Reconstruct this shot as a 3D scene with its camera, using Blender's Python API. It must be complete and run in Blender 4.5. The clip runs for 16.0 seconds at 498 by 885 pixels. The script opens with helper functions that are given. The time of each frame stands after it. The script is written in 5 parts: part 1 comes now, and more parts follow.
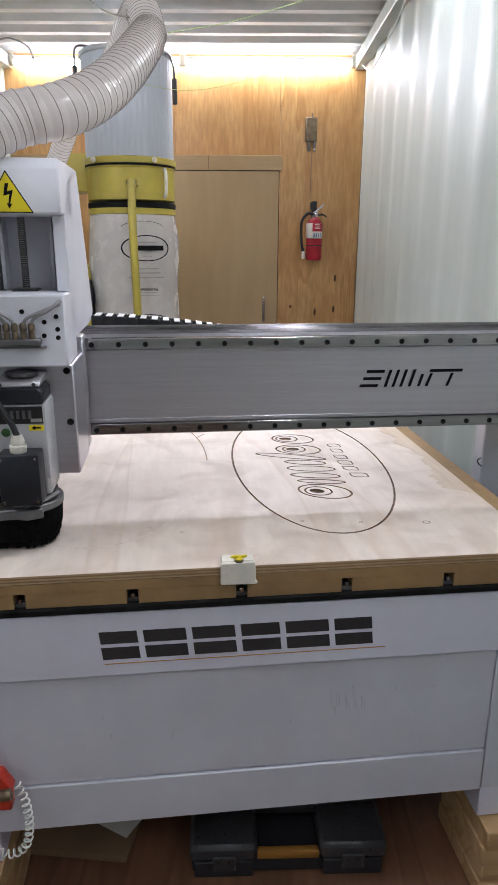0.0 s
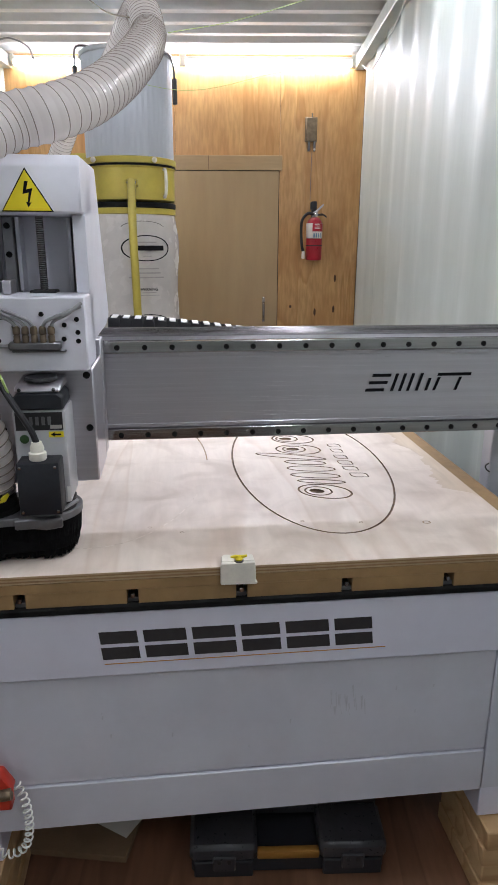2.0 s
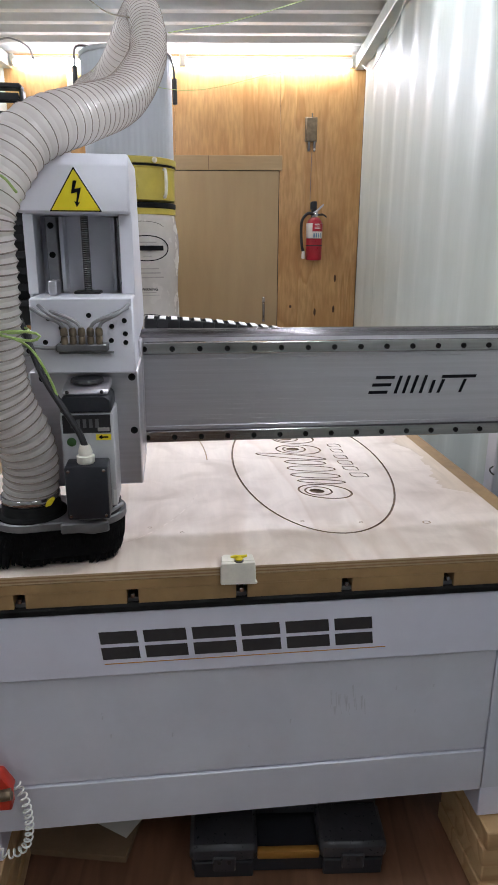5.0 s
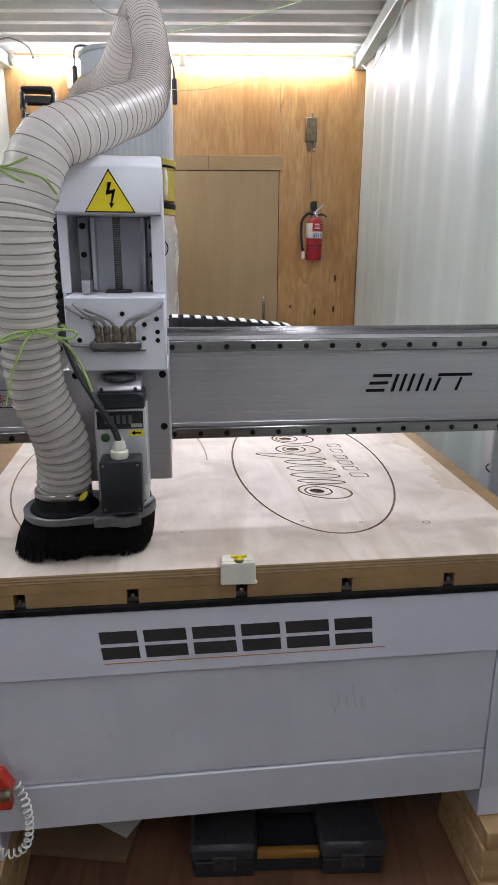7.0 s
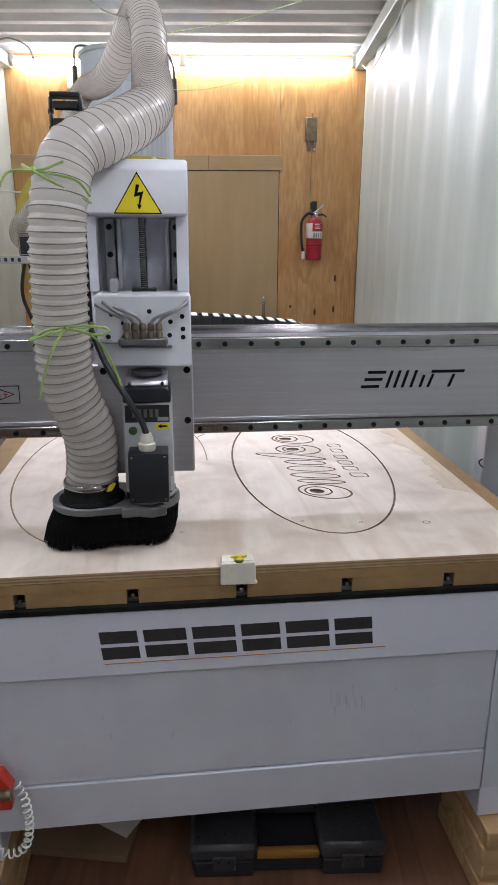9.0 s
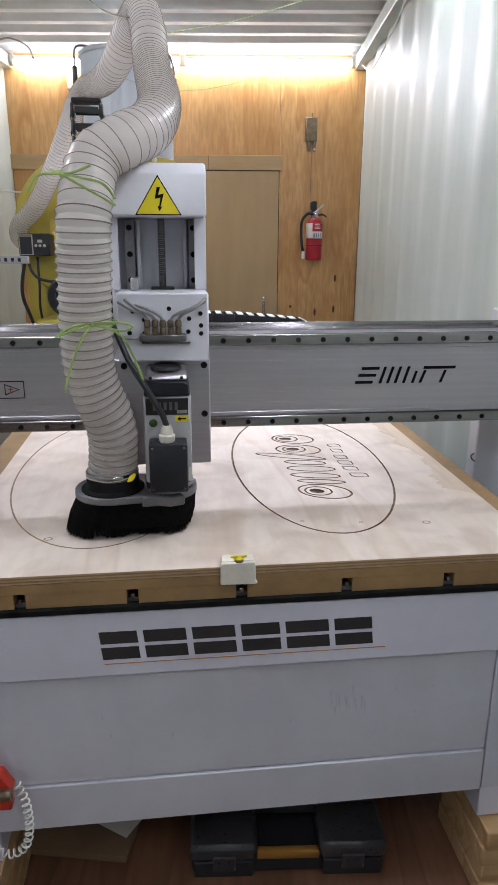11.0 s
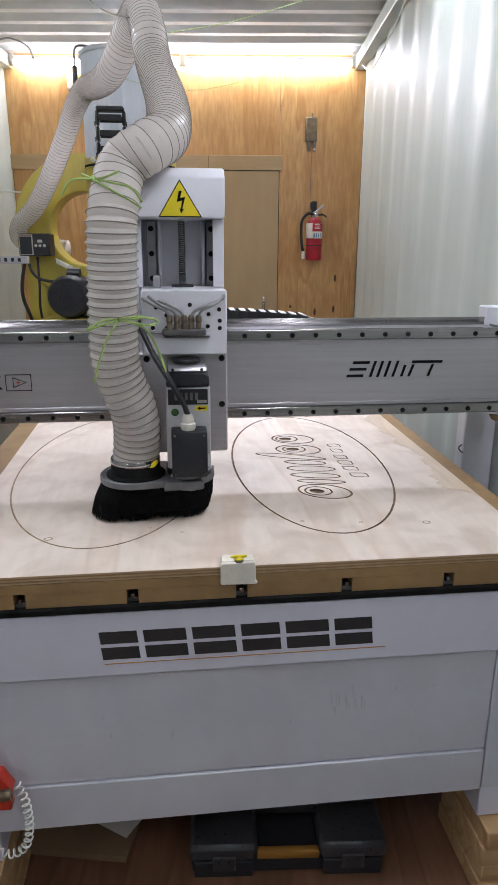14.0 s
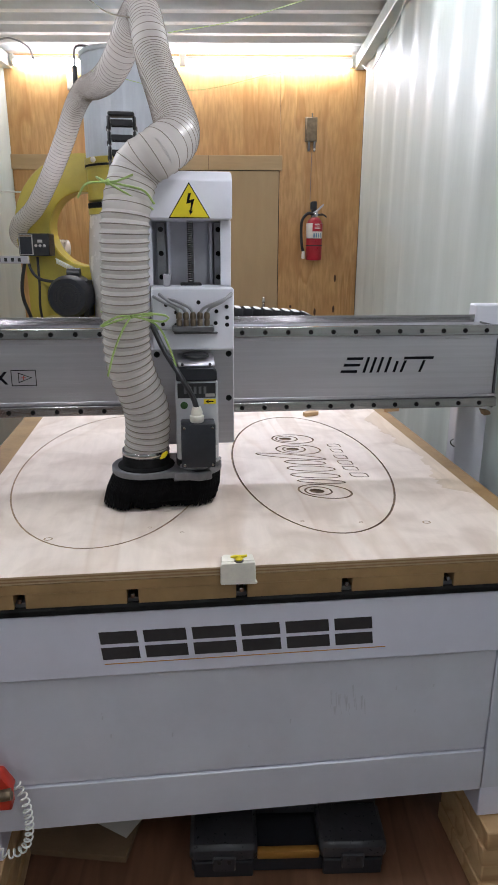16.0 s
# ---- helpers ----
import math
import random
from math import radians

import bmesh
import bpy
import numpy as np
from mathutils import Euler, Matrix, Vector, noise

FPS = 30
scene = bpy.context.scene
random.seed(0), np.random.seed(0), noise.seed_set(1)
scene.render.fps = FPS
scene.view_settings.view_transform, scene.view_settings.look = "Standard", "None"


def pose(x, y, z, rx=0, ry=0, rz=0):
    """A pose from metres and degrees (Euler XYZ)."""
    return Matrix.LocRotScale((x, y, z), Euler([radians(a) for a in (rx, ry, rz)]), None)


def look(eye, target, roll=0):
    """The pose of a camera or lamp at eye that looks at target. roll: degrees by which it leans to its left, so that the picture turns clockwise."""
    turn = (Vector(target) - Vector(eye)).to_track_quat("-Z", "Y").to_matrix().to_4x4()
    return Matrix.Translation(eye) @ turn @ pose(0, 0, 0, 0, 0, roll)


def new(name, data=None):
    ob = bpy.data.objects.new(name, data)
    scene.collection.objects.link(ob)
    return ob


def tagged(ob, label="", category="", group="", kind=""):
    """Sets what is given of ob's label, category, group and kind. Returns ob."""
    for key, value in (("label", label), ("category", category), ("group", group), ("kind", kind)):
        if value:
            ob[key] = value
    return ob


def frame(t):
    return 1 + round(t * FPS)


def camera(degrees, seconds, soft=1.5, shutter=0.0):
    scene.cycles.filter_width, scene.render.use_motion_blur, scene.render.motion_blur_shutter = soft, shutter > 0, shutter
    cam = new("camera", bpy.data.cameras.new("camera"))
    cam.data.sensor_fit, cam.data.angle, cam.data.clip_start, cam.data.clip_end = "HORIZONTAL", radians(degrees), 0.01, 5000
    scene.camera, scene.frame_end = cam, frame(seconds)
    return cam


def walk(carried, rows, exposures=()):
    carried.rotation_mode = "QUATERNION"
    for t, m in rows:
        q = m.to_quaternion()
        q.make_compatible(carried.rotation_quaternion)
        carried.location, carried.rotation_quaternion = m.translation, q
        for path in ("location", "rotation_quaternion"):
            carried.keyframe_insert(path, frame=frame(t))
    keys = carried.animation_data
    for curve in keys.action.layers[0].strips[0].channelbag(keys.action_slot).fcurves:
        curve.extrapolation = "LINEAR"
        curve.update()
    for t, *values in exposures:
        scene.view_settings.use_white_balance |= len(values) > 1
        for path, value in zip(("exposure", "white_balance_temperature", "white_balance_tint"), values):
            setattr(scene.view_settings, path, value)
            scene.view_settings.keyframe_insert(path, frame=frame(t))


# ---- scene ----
cam = camera(41.35, 16.0, soft=1.6)
EYE = (0.0, 0.0, 1.476)
VIEW = Matrix.Translation(EYE) @ pose(0, 0, 0, 90 - 16.69, 0, 0) @ pose(0, 0, 0, 0, 0, 0.27)
walk(cam, [(0.0, VIEW), (16.0, VIEW)], exposures=[(0.0, 0.0), (16.0, 0.0)])

# ---- light: white tube lamps under the roof of a closed shipping container ----
XL, XR, YB, YN, ZC = -1.66, 0.755, 4.96, -3.0, 2.69
world = bpy.data.worlds.new("world")
world.use_nodes = True
world.node_tree.nodes["Background"].inputs[0].default_value = (0.55, 0.6, 0.65, 1)
world.node_tree.nodes["Background"].inputs[1].default_value = 0.02
scene.world = world


def area_lamp(name, at, target, sx, sy, watts, spread=180, color=(0.86, 0.88, 1.03)):
    d = bpy.data.lights.new(name, "AREA")
    d.shape, d.size, d.size_y, d.energy, d.color = "RECTANGLE", sx, sy, watts, color
    d.spread = radians(spread)
    ob = new(name, d)
    ob.matrix_world = look(at, target)
    return ob


area_lamp("lamp_light_back_a", (-1.02, YB - 0.14, 2.62), (-0.75, 2.2, 1.0), 1.1, 0.05, 8.6, 75)
area_lamp("lamp_light_back_b", (0.12, YB - 0.14, 2.62), (-0.12, 2.2, 1.0), 1.1, 0.05, 8.6, 75)
for nm, ys, east, west in (("a", 2.55, 5, 5.5), ("b", 0.95, 8.2, 5.8), ("c", -0.65, 6.0, 0.8)):
    area_lamp("lamp_light_east_" + nm, (XR - 0.12, ys, 2.58), (-0.3, ys, 0.9), 0.05, 1.1, east)
    area_lamp("lamp_light_west_" + nm, (XL + 0.12, ys, 2.58), (0.3, ys, 0.9), 0.05, 1.1, west)


# ---- materials ----
def mat(name, color, rough=0.5, metal=0.0, vary=0.12, scale=6.0, bump=0.0, bump_scale=120.0, stretch=(1, 1, 1), dark=None,
        coat=0.0):
    """A procedural surface: base colour with blotches and grain, roughness wear and fine relief."""
    m = bpy.data.materials.new(name)
    m.use_nodes = True
    nt = m.node_tree
    n, l = nt.nodes, nt.links
    b = n["Principled BSDF"]
    b.inputs["Roughness"].default_value, b.inputs["Metallic"].default_value = rough, metal
    b.inputs["Coat Weight"].default_value = coat
    tc = n.new("ShaderNodeTexCoord")
    mp = n.new("ShaderNodeMapping")
    mp.inputs["Scale"].default_value = stretch
    l.new(tc.outputs["Object"], mp.inputs["Vector"])
    big = n.new("ShaderNodeTexNoise")
    big.inputs["Scale"].default_value, big.inputs["Detail"].default_value = scale, 6
    big.inputs["Roughness"].default_value = 0.65
    fine = n.new("ShaderNodeTexNoise")
    fine.inputs["Scale"].default_value, fine.inputs["Detail"].default_value = bump_scale, 3
    l.new(mp.outputs[0], big.inputs["Vector"])
    l.new(mp.outputs[0], fine.inputs["Vector"])
    ramp = n.new("ShaderNodeMix")
    ramp.data_type = "RGBA"
    low = dark if dark else tuple(c * (1 - 2.2 * vary) for c in color)
    high = tuple(min(1, c * (1 + vary)) for c in color) if not dark else color
    ramp.inputs[6].default_value, ramp.inputs[7].default_value = (*low, 1), (*high, 1)
    st = n.new("ShaderNodeMapRange")
    st.inputs[1].default_value, st.inputs[2].default_value = 0.3, 0.7
    l.new(big.outputs[0], st.inputs[0])
    l.new(st.outputs[0], ramp.inputs[0])
    l.new(ramp.outputs[2], b.inputs["Base Color"])
    rr = n.new("ShaderNodeMapRange")
    rr.inputs[3].default_value, rr.inputs[4].default_value = max(0.03, rough - 0.1), min(1, rough + 0.12)
    l.new(fine.outputs[0], rr.inputs[0])
    l.new(rr.outputs[0], b.inputs["Roughness"])
    if bump:
        bp = n.new("ShaderNodeBump")
        bp.inputs["Strength"].default_value, bp.inputs["Distance"].default_value = bump, 0.002
        l.new(fine.outputs[0], bp.inputs["Height"])
        l.new(bp.outputs[0], b.inputs["Normal"])
    return m


def wood(name, light, dark, axis="Z", rings=9.0, warp=0.6, rough=0.55, fine_mix=0.35, blotch=None, blotch_scale=2.2, soft=0.45):
    """Rotary-cut wood: warped bands along an axis, fine fibre, and soft blotches."""
    m = bpy.data.materials.new(name)
    m.use_nodes = True
    nt = m.node_tree
    n, l = nt.nodes, nt.links
    b = n["Principled BSDF"]
    b.inputs["Roughness"].default_value = rough
    tc = n.new("ShaderNodeTexCoord")
    info = n.new("ShaderNodeObjectInfo")
    shift = n.new("ShaderNodeVectorMath")
    shift.operation = "MULTIPLY_ADD"
    shift.inputs[1].default_value = (7.0, 3.0, 5.0)
    l.new(info.outputs["Random"], shift.inputs[0])
    l.new(tc.outputs["Object"], shift.inputs[2])
    s_long, s_side = 0.16, 1.0
    sc = {"X": (s_long, s_side, s_side), "Y": (s_side, s_long, s_side), "Z": (s_side, s_side, s_long)}[axis]
    mp = n.new("ShaderNodeMapping")
    mp.inputs["Scale"].default_value = sc
    l.new(shift.outputs[0], mp.inputs["Vector"])
    n1 = n.new("ShaderNodeTexNoise")
    n1.inputs["Scale"].default_value, n1.inputs["Detail"].default_value = rings * 0.35, 2
    n1.inputs["Distortion"].default_value = warp
    l.new(mp.outputs[0], n1.inputs["Vector"])
    mul = n.new("ShaderNodeMath")
    mul.operation = "MULTIPLY"
    mul.inputs[1].default_value = rings
    l.new(n1.outputs[0], mul.inputs[0])
    fr = n.new("ShaderNodeMath")
    fr.operation = "FRACT"
    l.new(mul.outputs[0], fr.inputs[0])
    band = n.new("ShaderNodeValToRGB")
    band.color_ramp.elements[0].color = (*light, 1)
    band.color_ramp.elements[1].color = (*light, 1)
    e = band.color_ramp.elements.new(0.72)
    e.color = (*[(1 - soft) * a + soft * c for a, c in zip(light, dark)], 1)
    e = band.color_ramp.elements.new(0.9)
    e.color = (*dark, 1)
    l.new(fr.outputs[0], band.inputs[0])
    n2 = n.new("ShaderNodeTexNoise")
    n2.inputs["Scale"].default_value, n2.inputs["Detail"].default_value = 60, 4
    l.new(mp.outputs[0], n2.inputs["Vector"])
    n3 = n.new("ShaderNodeTexNoise")
    n3.inputs["Scale"].default_value, n3.inputs["Detail"].default_value = blotch_scale, 7
    n3.inputs["Distortion"].default_value = 0.8
    l.new(shift.outputs[0], n3.inputs["Vector"])
    mr = n.new("ShaderNodeMapRange")
    mr.inputs[1].default_value, mr.inputs[2].default_value = 0.35, 0.7
    mr.inputs[3].default_value, mr.inputs[4].default_value = 0.0, fine_mix
    l.new(n2.outputs[0], mr.inputs[0])
    mx = n.new("ShaderNodeMix")
    mx.data_type = "RGBA"
    mx.inputs[7].default_value = (*[0.75 * c for c in dark], 1)
    l.new(mr.outputs[0], mx.inputs[0])
    l.new(band.outputs[0], mx.inputs[6])
    bl = n.new("ShaderNodeMapRange")
    bl.inputs[1].default_value, bl.inputs[2].default_value = 0.42, 0.72
    bl.inputs[3].default_value, bl.inputs[4].default_value = 0.0, 0.55
    l.new(n3.outputs[0], bl.inputs[0])
    my = n.new("ShaderNodeMix")
    my.data_type = "RGBA"
    my.inputs[7].default_value = (*(blotch or dark), 1)
    l.new(bl.outputs[0], my.inputs[0])
    l.new(mx.outputs[2], my.inputs[6])
    l.new(my.outputs[2], b.inputs["Base Color"])
    bp = n.new("ShaderNodeBump")
    bp.inputs["Strength"].default_value, bp.inputs["Distance"].default_value = 0.15, 0.002
    l.new(n2.outputs[0], bp.inputs["Height"])
    l.new(bp.outputs[0], b.inputs["Normal"])
    return m


def glow(name, color, strength):
    m = bpy.data.materials.new(name)
    m.use_nodes = True
    b = m.node_tree.nodes["Principled BSDF"]
    b.inputs["Base Color"].default_value = (0.9, 0.9, 0.9, 1)
    b.inputs["Emission Color"].default_value = (*color, 1)
    b.inputs["Emission Strength"].default_value = strength
    return m


CONT = mat("container_paint", (0.62, 0.665, 0.635), 0.5, vary=0.06, scale=5.0, bump=0.12, bump_scale=60, stretch=(1, 1, 0.14), dark=(0.485, 0.535, 0.50))
ROOF = mat("roof_paint", (0.7, 0.7, 0.7), 0.5, vary=0.08, scale=4.0, bump=0.1)
WALLPLY = wood("wall_plywood", (0.66, 0.395, 0.165), (0.49, 0.255, 0.085), "Z", 6, 1.6, 0.42, 0.6, (0.44, 0.21, 0.06), 2.6, 0.4)
TRIMPLY = wood("trim_board", (0.50, 0.36, 0.20), (0.42, 0.29, 0.15), "X", 5, 0.3, 0.6, 0.3, (0.44, 0.31, 0.17))
DOORMAT = mat("door_board", (0.51, 0.365, 0.20), 0.55, vary=0.07, scale=2.5, bump=0.08, stretch=(3, 3, 0.5), dark=(0.44, 0.31, 0.168))
PLYTOP = wood("pale_plywood", (0.80, 0.695, 0.61), (0.72, 0.595, 0.50), "Y", 5, 2.6, 0.6, 0.26, (0.45, 0.335, 0.255), 7.0, 0.25)
PLYEDGE = wood("plywood_edge", (0.55, 0.38, 0.2), (0.3, 0.18, 0.08), "X", 14, 0.1, 0.7, 0.4)
GROOVE = mat("scorched_groove", (0.25, 0.16, 0.095), 0.8, vary=0.3, scale=40)
MDF = mat("brown_fibreboard", (0.31, 0.19, 0.08), 0.75, vary=0.12, scale=8, bump=0.2)
FLOORWOOD = wood("floor_boards", (0.22, 0.105, 0.058), (0.13, 0.06, 0.032), "Y", 8, 0.5, 0.5, 0.5)
PINE = wood("pine_timber", (0.62, 0.42, 0.22), (0.45, 0.27, 0.12), "X", 9, 0.4, 0.6, 0.3)
WHITE = mat("machine_white", (0.66, 0.66, 0.76), 0.38, vary=0.04, scale=3, bump=0.05, bump_scale=400)
PANEL = mat("machine_panel", (0.60, 0.61, 0.68), 0.4, vary=0.06, scale=2.5, bump=0.05, bump_scale=400)
MOTOR = mat("motor_grey", (0.50, 0.50, 0.52), 0.35, 0.2, vary=0.06, scale=8)
COVER = mat("cover_white", (0.72, 0.72, 0.78), 0.35, vary=0.04, scale=6)
ALU = mat("brushed_aluminium", (0.55, 0.535, 0.575), 0.33, 0.88, vary=0.05, scale=5, bump=0.03, bump_scale=30, stretch=(0.3, 20, 20))
STEEL = mat("ground_steel", (0.42, 0.405, 0.41), 0.12, 1.0, vary=0.1, scale=20, stretch=(0.2, 6, 6), bump=0.05, bump_scale=60)
DARKSTEEL = mat("dark_steel", (0.2, 0.2, 0.21), 0.4, 0.8, vary=0.15, scale=20)
SHOE = mat("shoe_metal", (0.20, 0.20, 0.21), 0.42, 0.6, vary=0.12, scale=20)
BLACK = mat("black_plastic", (0.018, 0.018, 0.02), 0.4, vary=0.2, scale=20)
NAVY = mat("navy_plastic", (0.012, 0.014, 0.02), 0.5, vary=0.15, scale=20)
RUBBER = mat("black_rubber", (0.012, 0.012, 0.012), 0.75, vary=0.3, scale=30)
BRISTLE = mat("black_bristle", (0.004, 0.004, 0.0045), 0.95, vary=0.3, scale=80)
INK = mat("dark_print", (0.045, 0.041, 0.042), 0.7, vary=0.1, scale=20)
BLACKINK = mat("black_print", (0.006, 0.006, 0.008), 0.8, vary=0.1, scale=20)
YELLOW = mat("warning_yellow", (0.82, 0.66, 0.02), 0.4, vary=0.05, scale=10)
COLLECTOR = mat("mustard_enamel", (0.50, 0.40, 0.06), 0.33, vary=0.08, scale=7, bump=0.04, coat=0.2)
FILTER = mat("filter_fabric", (0.50, 0.53, 0.58), 0.6, vary=0.025, scale=10, bump=0.3, bump_scale=90, stretch=(3, 3, 0.4))
BAG = mat("clear_bag_film", (0.62, 0.58, 0.55), 0.25, vary=0.06, scale=6, bump=0.35, bump_scale=14)
RED = mat("extinguisher_red", (0.42, 0.008, 0.028), 0.3, vary=0.06, scale=10, coat=0.3)
REDPL = mat("red_plastic", (0.55, 0.04, 0.02), 0.4, vary=0.08, scale=10)
PAPER = mat("white_label", (0.75, 0.74, 0.72), 0.55, vary=0.03, scale=10)
BLUEINK = mat("blue_print", (0.12, 0.3, 0.5), 0.5)
GREYINK = mat("grey_print", (0.4, 0.38, 0.36), 0.5)
FILM = mat("hose_film", (0.63, 0.585, 0.555), 0.10, vary=0.06, scale=9, bump=0.3, bump_scale=38, coat=0.8)
_nt = FILM.node_tree
_tr = _nt.nodes.new("ShaderNodeBsdfTranslucent")
_tr.inputs[0].default_value = (0.97, 0.94, 0.92, 1)
_mx = _nt.nodes.new("ShaderNodeMixShader")
_mx.inputs[0].default_value = 0.55
_nt.links.new(_nt.nodes["Principled BSDF"].outputs[0], _mx.inputs[1])
_nt.links.new(_tr.outputs[0], _mx.inputs[2])
_nt.links.new(_mx.outputs[0], _nt.nodes["Material Output"].inputs[0])
COIL = mat("hose_wire", (0.26, 0.22, 0.19), 0.4, 0.2, vary=0.1, scale=20)
BRASS = mat("aged_brass", (0.17, 0.13, 0.085), 0.45, 0.5, vary=0.25, scale=50)
TUBE = mat("grey_tubing", (0.30, 0.30, 0.31), 0.35, vary=0.05)
RAILGREY = mat("rail_grey", (0.33, 0.33, 0.345), 0.4, 0.4, vary=0.12, scale=20)
CABLE = mat("dark_cable", (0.022, 0.022, 0.025), 0.5, vary=0.1)
GREENTIE = mat("lime_ribbon", (0.36, 0.50, 0.15), 0.5, vary=0.12, scale=20)
WHITECORD = mat("white_cord", (0.74, 0.74, 0.7), 0.45, vary=0.04)
WHITEPL = mat("white_plastic", (0.76, 0.72, 0.63), 0.5, vary=0.08, scale=25, bump=0.1)
ORANGE = mat("orange_plastic", (0.50, 0.22, 0.03), 0.45, vary=0.06)
TOOLBOX = mat("toolbox_plastic", (0.022, 0.024, 0.03), 0.45, vary=0.12, scale=12)
TOOLLID = mat("toolbox_lid", (0.045, 0.046, 0.052), 0.3, vary=0.15, scale=12)
AMBER = mat("amber_plastic", (0.34, 0.16, 0.03), 0.5, vary=0.06)
CARD = mat("cardboard", (0.19, 0.12, 0.065), 0.8, vary=0.1, scale=8)
RUST = mat("dull_latch_steel", (0.22, 0.17, 0.11), 0.45, 0.6, vary=0.2, scale=30)
VENEER = wood("torn_veneer", (0.70, 0.58, 0.46), (0.62, 0.49, 0.37), "Y", 9, 1.2, 0.7, 0.4, None, 7.0)
PALEGROOVE = mat("pale_groove", (0.40, 0.27, 0.165), 0.8, vary=0.25, scale=40)
DARKKNOT = mat("dark_knot_wood", (0.10, 0.038, 0.012), 0.6, vary=0.3, scale=60)
KNOT = mat("knot_wood", (0.38, 0.25, 0.15), 0.6, vary=0.2, scale=60)
LAYER = wood("ply_layer", (0.50, 0.36, 0.22), (0.38, 0.26, 0.15), "X", 8, 0.2, 0.7, 0.4)
DARKLAYER = wood("dark_ply_layer", (0.34, 0.21, 0.10), (0.24, 0.14, 0.06), "X", 8, 0.2, 0.7, 0.4)
TUBEGLOW = glow("lamp_tube_glow", (0.90, 0.915, 1.0), 36.0)


for _m in (BRISTLE, RUBBER, INK, BLACKINK):
    _m.node_tree.nodes["Principled BSDF"].inputs["Specular IOR Level"].default_value = 0.12
SCUFF = mat("scuff_grey", (0.545, 0.55, 0.61), 0.5, vary=0.08, scale=40)


# ---- mesh helpers ----
def mesh_of(name, bm, material, smooth=None):
    me = bpy.data.meshes.new(name)
    bm.normal_update()
    bm.to_mesh(me)
    bm.free()
    for m in (material if isinstance(material, (list, tuple)) else [material]):
        me.materials.append(m)
    if smooth:
        for poly in me.polygons:
            poly.use_smooth = True
        me.set_sharp_from_angle(angle=radians(smooth))
    return me


def part(name, bm, material, parent=None, label="", smooth=40):
    ob = new(name, mesh_of(name, bm, material, smooth))
    if parent is not None:
        ob.parent = parent
    if label:
        ob["label"] = label
    return ob


def empty(name, m=None):
    ob = new(name)
    ob.empty_display_size = 0.05
    if m is not None:
        ob.matrix_world = m
    return ob


def add_box(bm, x0, x1, y0, y1, z0, z1, bevel=0.002, m=None, seg=1):
    vs = [bm.verts.new((x, y, z)) for x in (x0, x1) for y in (y0, y1) for z in (z0, z1)]
    idx = [(0, 1, 3, 2), (4, 6, 7, 5), (0, 4, 5, 1), (2, 3, 7, 6), (0, 2, 6, 4), (1, 5, 7, 3)]
    fs = [bm.faces.new([vs[i] for i in f]) for f in idx]
    if m is not None:
        for v in vs:
            v.co = m @ v.co
    if bevel > 0:
        es = list({e for f in fs for e in f.edges})
        bmesh.ops.bevel(bm, geom=es, offset=bevel, segments=seg, affect="EDGES", profile=0.5)
    return bm


def box(x0, x1, y0, y1, z0, z1, bevel=0.002, m=None, seg=1):
    return add_box(bmesh.new(), x0, x1, y0, y1, z0, z1, bevel, m, seg)


def add_cyl(bm, p, q, r, r2=None, n=20, caps=True):
    """A cylinder or cone from p to q."""
    p, q = Vector(p), Vector(q)
    r2 = r if r2 is None else r2
    rot = (q - p).to_track_quat("Z", "Y").to_matrix()
    a = [bm.verts.new(p + rot @ Vector((r * math.cos(6.28319 * i / n), r * math.sin(6.28319 * i / n), 0))) for i in range(n)]
    b = [bm.verts.new(q + rot @ Vector((r2 * math.cos(6.28319 * i / n), r2 * math.sin(6.28319 * i / n), 0))) for i in range(n)]
    for i in range(n):
        bm.faces.new((a[i], a[(i + 1) % n], b[(i + 1) % n], b[i]))
    if caps:
        bm.faces.new(a[::-1])
        bm.faces.new(b)
    return bm


def cyl(p, q, r, r2=None, n=20):
    return add_cyl(bmesh.new(), p, q, r, r2, n)


def add_prism(bm, pts, d0, d1, plane="xz"):
    """A closed outline pushed from d0 to d1 across its plane."""
    def at(a, b, d):
        return {"xz": (a, d, b), "yz": (d, a, b), "xy": (a, b, d)}[plane]
    lo = [bm.verts.new(at(a, b, d0)) for a, b in pts]
    hi = [bm.verts.new(at(a, b, d1)) for a, b in pts]
    n = len(pts)
    bm.faces.new(lo)
    bm.faces.new(hi[::-1])
    for i in range(n):
        bm.faces.new((lo[i], hi[i], hi[(i + 1) % n], lo[(i + 1) % n]))
    bmesh.ops.recalc_face_normals(bm, faces=bm.faces)
    return bm


def prism(pts, d0, d1, plane="xz", bevel=0.0):
    bm = add_prism(bmesh.new(), pts, d0, d1, plane)
    if bevel:
        bmesh.ops.bevel(bm, geom=list(bm.edges), offset=bevel, segments=1, affect="EDGES")
    return bm


